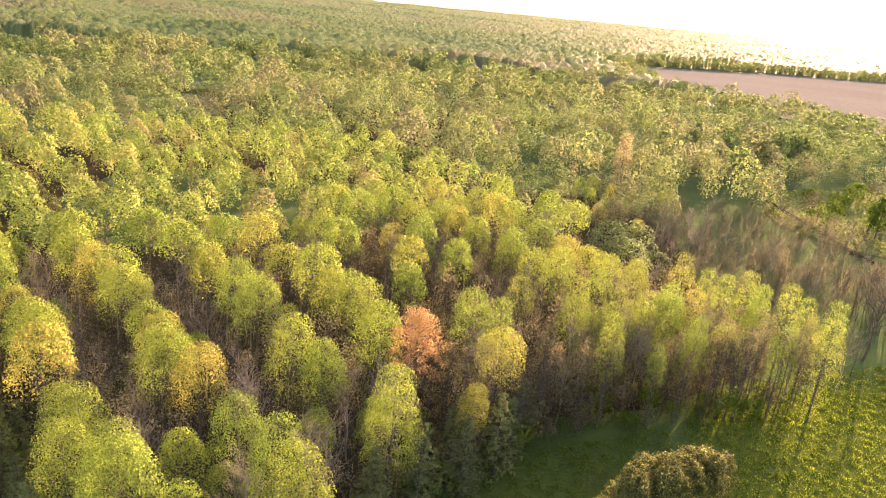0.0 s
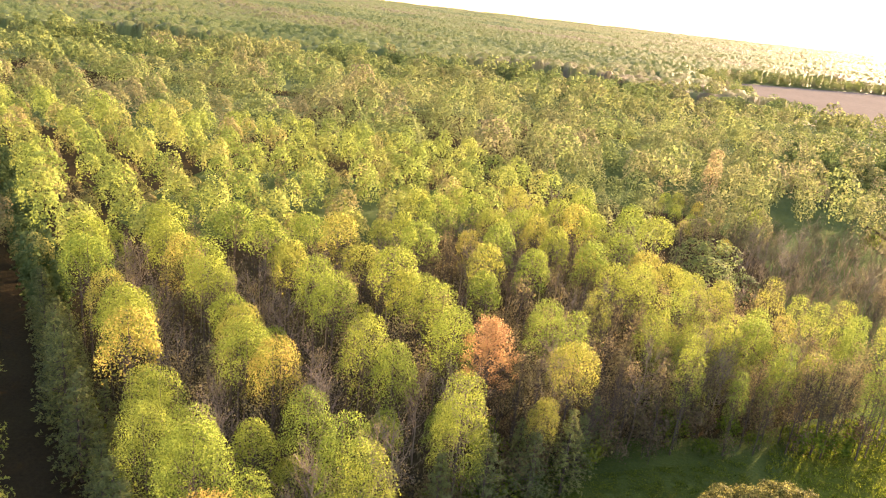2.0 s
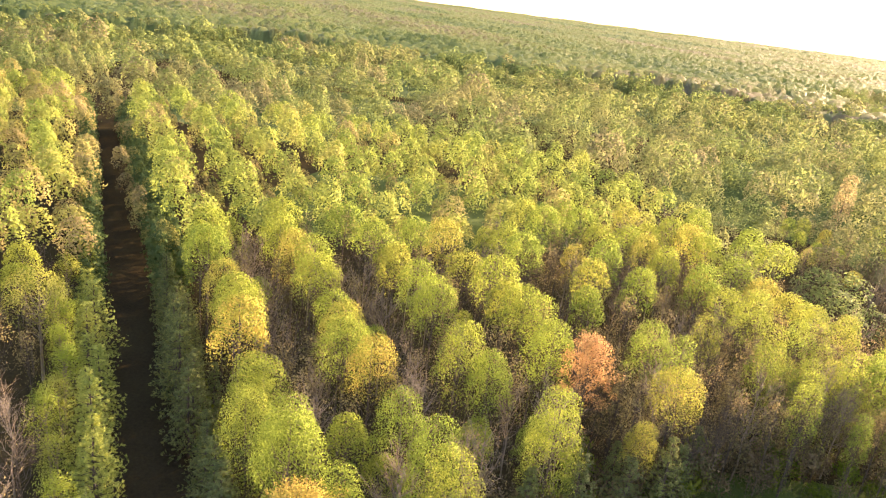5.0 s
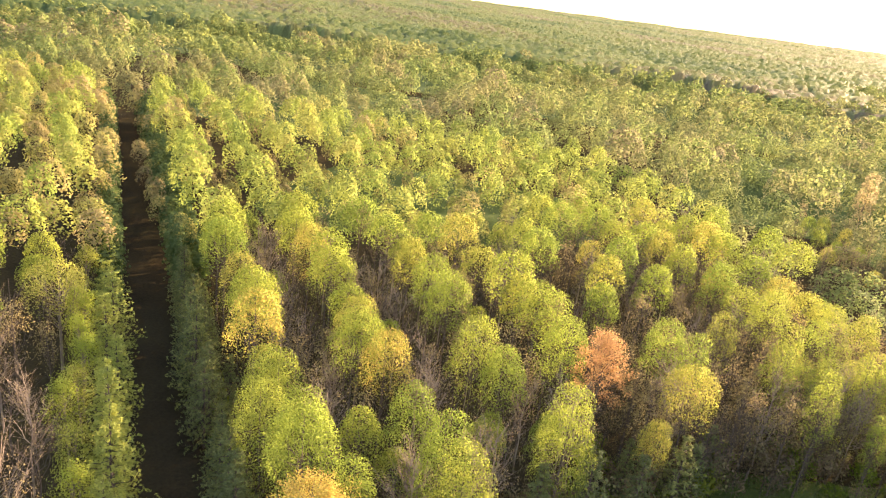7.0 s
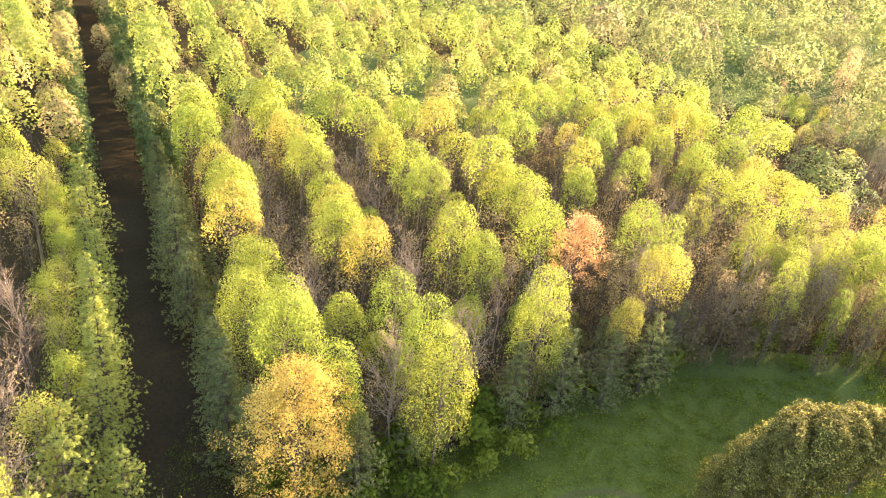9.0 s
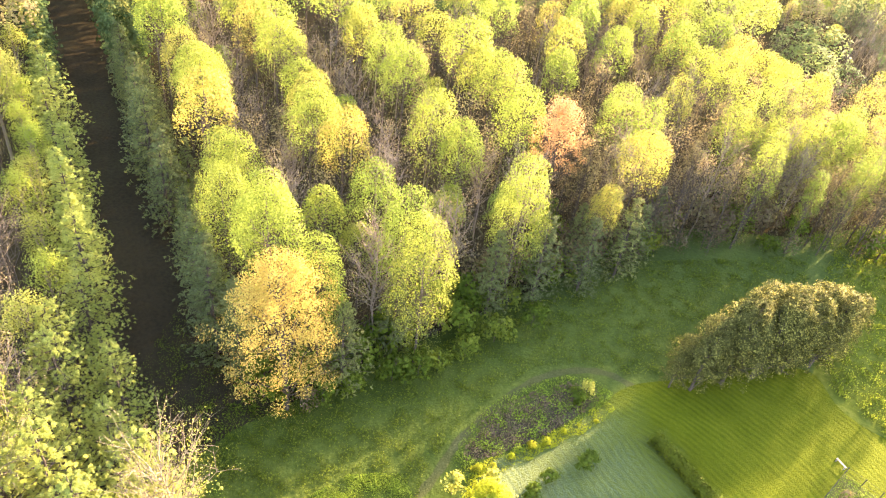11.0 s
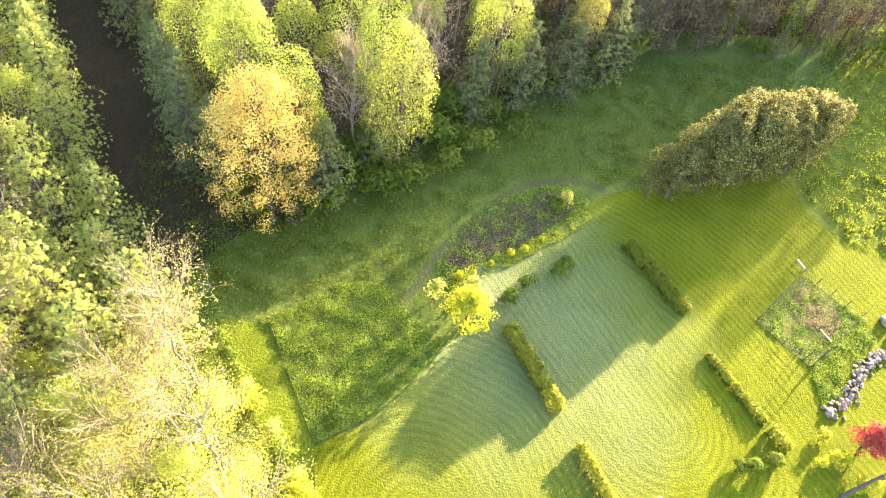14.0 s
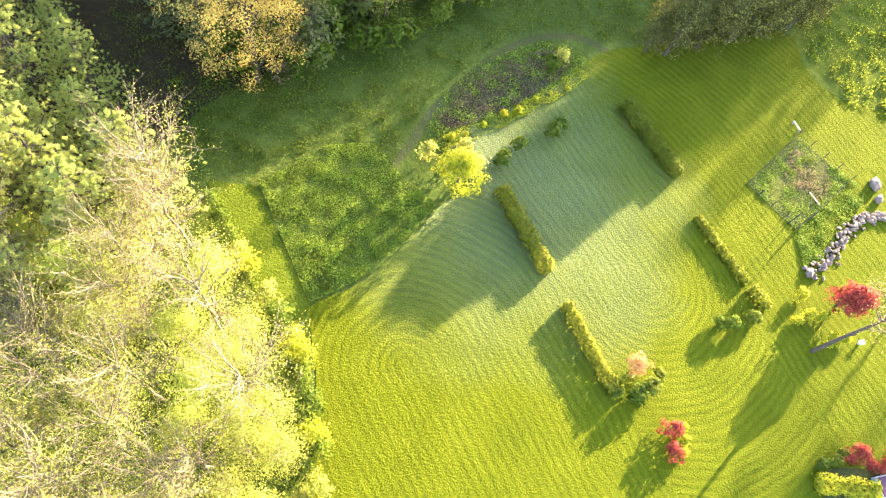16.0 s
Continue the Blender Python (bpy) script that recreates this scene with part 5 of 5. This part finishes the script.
LEFT_MEADOW = [(-17.5, 32.6), (-9.0, 22.6), (-5.5, 26.2), (-2.6, 31.2), (-0.6, 36.0), (-5.8, 38.5), (-6.0, 42), (-4.4, 48), (-1.0, 55), (2, 59.8), (7, 62.4), (13, 62.5), (20, 66), (30, 74), (35, 80), (38, 98), (12, 85), (-8, 61), (-14, 52), (-22, 44), (-30, 42), (-29, 36), (-24, 34)]
stuff_patch("meadow_grass", "tall uncut meadow grass in uneven clumps", "grass", LEFT_MEADOW, 70000, 0.22, 0.5, grass_tall, 61)
stuff_patch("side_meadow_grass", "lush bright meadow grass beside the mown strip", "grass", [(-17.6, 32.8), (-9.2, 22.6), (-5.5, 26.2), (-2.6, 31.2), (-0.6, 36.0), (-5.8, 38.5), (-8, 41), (-13, 39)], 30000, 0.17, 0.5, grass_fresh, 75)
stuff_patch("field_grass", "tall bright grass of the side meadow", "grass", smooth_line([(36, 73), (39.5, 67), (43, 63.6), (50, 63.8), (80, 70), (97, 124), (76, 122), (48, 109), (39, 92)]), 40000, 0.4, 0.7, grass_meadow, 62, None, True, 0.3)
stuff_patch("bed_border", "strip of bright yellow-green plants along the bed", "border plants", strip_line([(-2.4, 42.6), (1.6, 46.0), (5.6, 50.4), (9.4, 54.6), (11, 57.5)], 1.7), 6500, 0.20, 0.6, leaf_bright, 70)
stuff_patch("dry_brush", "dry brown brush in the planting bed", "brush", smooth_line([(-2.6, 44.5), (-2.0, 50.0), (1.2, 54.6), (6.0, 58.6), (9.8, 58.6), (8.6, 55.2), (3.0, 48.6)]), 3000, 0.26, 0.7, brush_brown, 63)
stuff_patch('bed_weeds', 'green weeds growing through the brown bed', 'weeds', smooth_line([(-3.4, 43.5), (-2.6, 50.4), (0.8, 55.6), (6.0, 59.8), (11.0, 59.6), (9.6, 55.8), (3.6, 48.2)]), 6500, 0.2, 0.6, grass_fresh, 69)
stuff_patch("plot_weeds", "weeds and dry stalks in the vegetable plot", "weeds", garden_line, 5200, 0.2, 0.4, grass_fresh, 64, lambda x, y: math.hypot((x - 37.6) / 1.5, (y - 51.6) / 1.6) > 1.0 + 0.6 * noise.noise(Vector((x, y, 0))))
stuff_patch("plot_stalks", "dry brown stalks on bare soil", "weeds", smooth_line([(35.5, 54.6), (38.8, 54.4), (40.2, 51.5), (38, 48.6), (35.2, 50.4)], 4), 1700, 0.24, 0.4, leaf_tan, 65)
stuff_patch("plot_side_weeds", "yellow-green weeds between plot and stones", "weeds", [(42.2, 53.4), (44.6, 52.5), (43.5, 49.5), (41.2, 46), (39.2, 42.0), (37.4, 40.6), (36.2, 44.8)], 5200, 0.2, 0.5, grass_fresh, 66)

stuff_patch("wood_edge_grass", "uncut grass along the foot of the near wood", "grass", strip_line([(-24.5, 33.5), (-15.5, 24.0), (-10.6, 19.0), (-7.0, 14.5), (-5.0, 7.5), (-4.0, 0.0)], 2.0), 6000, 0.18, 0.5, grass_fresh, 76)
stuff_patch("lane_mouth_grass", "thin grass where the lane meets the meadow", "grass", [(-38, 40), (-30, 34), (-22, 34), (-14, 48), (-22, 46), (-30, 50), (-40, 52)], 9000, 0.16, 0.3, grass_tall, 77)
floor_outline = [(p.x, p.y) for p in [uv(front_edge(v) + 1.0, v) for v in (13, 26, 40, 60, 75, 97)] + [uv(46, 112), uv(56, 122), uv(NEAR, 122), uv(NEAR, 13)]]
stuff_patch("undergrowth", "tan and olive undergrowth between the planted trees", "undergrowth", floor_outline, 62000, 0.8, 7.0, brush_tan, 67, None, True)
stuff_patch("wood_undergrowth", "leafy undergrowth below the near trees", "undergrowth", [(np.interp(y, *WOOD_EDGE) - 1.0, y) for y in range(-16, 32, 4)] + [(-40, 44), (-48, 20), (-44, -16)], 42000, 0.21, 3.6, leaf_fresh, 68)

lane_side = [uv(56, 10.4), uv(290, 10.4), uv(290, 13.6), uv(56, 13.6)]
stuff_patch("lane_undergrowth", "dark green undergrowth along the lane", "undergrowth", [(p.x, p.y) for p in lane_side], 14000, 0.8, 4.5, leaf_shrub, 71)
near_side = [uv(55, 11.2), uv(140, 11.2), uv(140, 14.2), uv(55, 14.2)]
stuff_patch("lane_thicket", "dense green thicket below the pines of the lane", "undergrowth", [(p.x, p.y) for p in near_side], 14000, 0.75, 6.0, leaf_shrub, 74)
# thicket added to keep the low sun out of the eastern rows
thicket_line = [uv(front_edge(112) + 14, 112), uv(56, 122), uv(75, 118), uv(100, 124), uv(126, 136), uv(126, 122), uv(100, 108), uv(70, 104)]
stuff_patch("edge_thicket", "twiggy brown thicket added inside the plantation's eastern edge to block low sun", "thicket", [(p.x, p.y) for p in thicket_line], 26000, 1.0, 10.0, brush_tan, 72, None, True)
stuff_patch("clearing_weeds", "pale uneven grass and weeds of the clearing", "weeds", smooth_line(CLEARING), 9000, 0.9, 1.0, grass_bright, 73)
# stones, posts and small things
stone_mat = bark_material("fieldstone", (0.11, 0.082, 0.064), (0.25, 0.195, 0.155), 2.5)
wood_grey = bark_material("weathered_board", (0.18, 0.155, 0.12), (0.30, 0.27, 0.22), 4.0)
metal_dark, nt_, b_ = material("dark_post_paint")
b_.inputs["Base Color"].default_value, b_.inputs["Roughness"].default_value = (0.05, 0.045, 0.04, 1), 0.6
white_paint = bark_material("white_paint", (0.40, 0.39, 0.36), (0.55, 0.54, 0.51), 3.0)


def stone_mesh(seed):
    r = random.Random(seed)
    bm = bmesh.new()
    bmesh.ops.create_icosphere(bm, subdivisions=1, radius=0.5)
    for v in bm.verts:
        v.co *= r.uniform(0.78, 1.15)
        v.co.z *= 0.7
    me = bpy.data.meshes.new("stone")
    bm.to_mesh(me)
    bm.free()
    me.materials.append(stone_mat)
    return me


stone_meshes = [stone_mesh(k) for k in range(6)]
wall_line = smooth_line([(38.2, 40.2), (40.4, 42.9), (42.3, 46.6), (44.4, 48.9), (47.0, 49.6), (49.5, 48.8)], 10, False)
pile = tagged(new("stone_wall"), "low tumbled wall of pinkish-grey fieldstones curving on the lawn", "stone wall")
srng = random.Random(12)
for i in range(290):
    x, y = wall_line[min(int(srng.random() * len(wall_line)), len(wall_line) - 1)]
    off = srng.gauss(0, 0.36)
    st = new("stone", srng.choice(stone_meshes))
    st.parent = pile
    s = srng.uniform(0.34, 0.68)
    st.matrix_basis = Matrix.LocRotScale((x + off * 0.85 + srng.uniform(-0.22, 0.22), y - off * 0.5 + srng.uniform(-0.22, 0.22), 0.1 + srng.uniform(0, 0.5) * max(0, 1 - abs(off))), Euler((srng.random(), srng.random(), 6 * srng.random())), (s, s * srng.uniform(0.7, 1), s * 0.8))
for x, y, s in ((45.3, 53.4, 1.7), (45.7, 51.6, 1.3), (38.0, 40.1, 1.2)):
    tagged(new("boulder", stone_meshes[int(s * 3) % 6]), "large pale grey boulder at the stone wall", "boulder", "boulders").matrix_world = Matrix.LocRotScale((x, y, s * 0.25), Euler((0, 0, s)), (s, s * 0.8, s))


def box_part(name, parent, size, at, mat, turn=0.0):
    bm = bmesh.new()
    bmesh.ops.create_cube(bm, size=1.0)
    for v in bm.verts:
        v.co = Vector((v.co.x * size[0], v.co.y * size[1], v.co.z * size[2]))
    bmesh.ops.bevel(bm, geom=bm.edges[:], offset=min(size) * 0.12, segments=1, affect="EDGES")
    me = bpy.data.meshes.new(name)
    bm.to_mesh(me)
    bm.free()
    me.materials.append(mat)
    p = new(name, me)
    p.parent = parent
    p.matrix_basis = Matrix.Translation(at) @ Matrix.Rotation(turn, 4, "Z")
    return p


# fence of the plot: posts and two wires along each side
fence = tagged(new("garden_fence"), "thin wire fence on slim dark posts round the vegetable plot", "fence")
corners = [Vector((x, y, 0)) for x, y in garden_line]
for i in range(4):
    a, b = corners[i], corners[(i + 1) % 4]
    for k in range(4):
        p = a.lerp(b, k / 4)
        box_part("post", fence, (0.07, 0.07, 1.2), (p.x, p.y, 0.6), metal_dark)
    for z in (0.5, 1.15):
        w = new("wire", mesh_of("wire", *tube(np.array([(a.x, a.y, z), ((a.x + b.x) / 2, (a.y + b.y) / 2, z - 0.03), (b.x, b.y, z)]), [0.012] * 3, 4), metal_dark))
        w.parent = fence
for x, y in ((35.6, 45.4), (37.1, 45.8)):
    post = tagged(new("tall_post"), "tall slim dark post beside the vegetable plot", "post", "tall posts")
    post.matrix_world = Matrix.Translation((x, y, 0))
    pm = new("pole", mesh_of("pole", *tube(np.array([(0, 0, -0.1), (0, 0, 1.4), (0, 0, 2.7)]), [0.06, 0.055, 0.05], 8), metal_dark))
    pm.parent = post
bench = tagged(new("bench"), "plain pale board bench at the plot's corner", "bench")
bench.matrix_world = Matrix.Translation((36.0, 58.2, 0)) @ Matrix.Rotation(radians(-52), 4, "Z")
box_part("seat", bench, (1.3, 0.24, 0.05), (0, 0, 0.46), wood_grey)
for sx in (-0.55, 0.55):
    box_part("leg", bench, (0.08, 0.3, 0.44), (sx, 0, 0.22), wood_grey)
plank = tagged(new("board"), "pale weathered board lying in the plot", "board")
plank.matrix_world = Matrix.Translation((38.3, 49.3, 0.3)) @ Matrix.Rotation(radians(-48), 4, "Z")
box_part("plank", plank, (1.7, 0.16, 0.05), (0, 0, 0), wood_grey)
feeder = tagged(new("bird_feeder"), "small dark bird feeder on a thin pole", "bird feeder")
feeder.matrix_world = Matrix.Translation((41.0, 33.6, 0))
pm = new("pole", mesh_of("feeder_pole", *tube(np.array([(0, 0, -0.1), (0, 0, 1.4), (0, 0, 2.5)]), [0.03, 0.03, 0.025], 6), metal_dark))
pm.parent = feeder
box_part("feeder_box", feeder, (0.35, 0.35, 0.6), (0, 0, 2.6), metal_dark)
bath = tagged(new("bird_bath"), "small pale ornament standing in dry grass", "garden ornament")
bath.matrix_world = Matrix.Translation((43.3, 34.0, 0))
box_part("pedestal", bath, (0.22, 0.22, 0.5), (0, 0, 0.25), white_paint)
box_part("bowl", bath, (0.6, 0.45, 0.12), (0, 0, 0.55), white_paint, 0.4)

# the patio's corner: framed dark covers beside the house
cover_mat, nt_, b_ = material("dark_plum_cover")
b_.inputs["Base Color"].default_value, b_.inputs["Roughness"].default_value = (0.06, 0.025, 0.045, 1), 0.35
for x, y in ((45.6, 20.7), (47.0, 18.4)):
    tub = tagged(new("hot_tub"), "low square tub with dark plum cover and white rim", "hot tub", "tubs on the patio")
    tub.matrix_world = Matrix.Translation((x, y, 0.09)) @ Matrix.Rotation(radians(25), 4, "Z")
    box_part("shell", tub, (2.1, 1.9, 0.7), (0, 0, 0.35), white_paint)
    box_part("cover", tub, (1.9, 1.7, 0.1), (0, 0, 0.74), cover_mat)
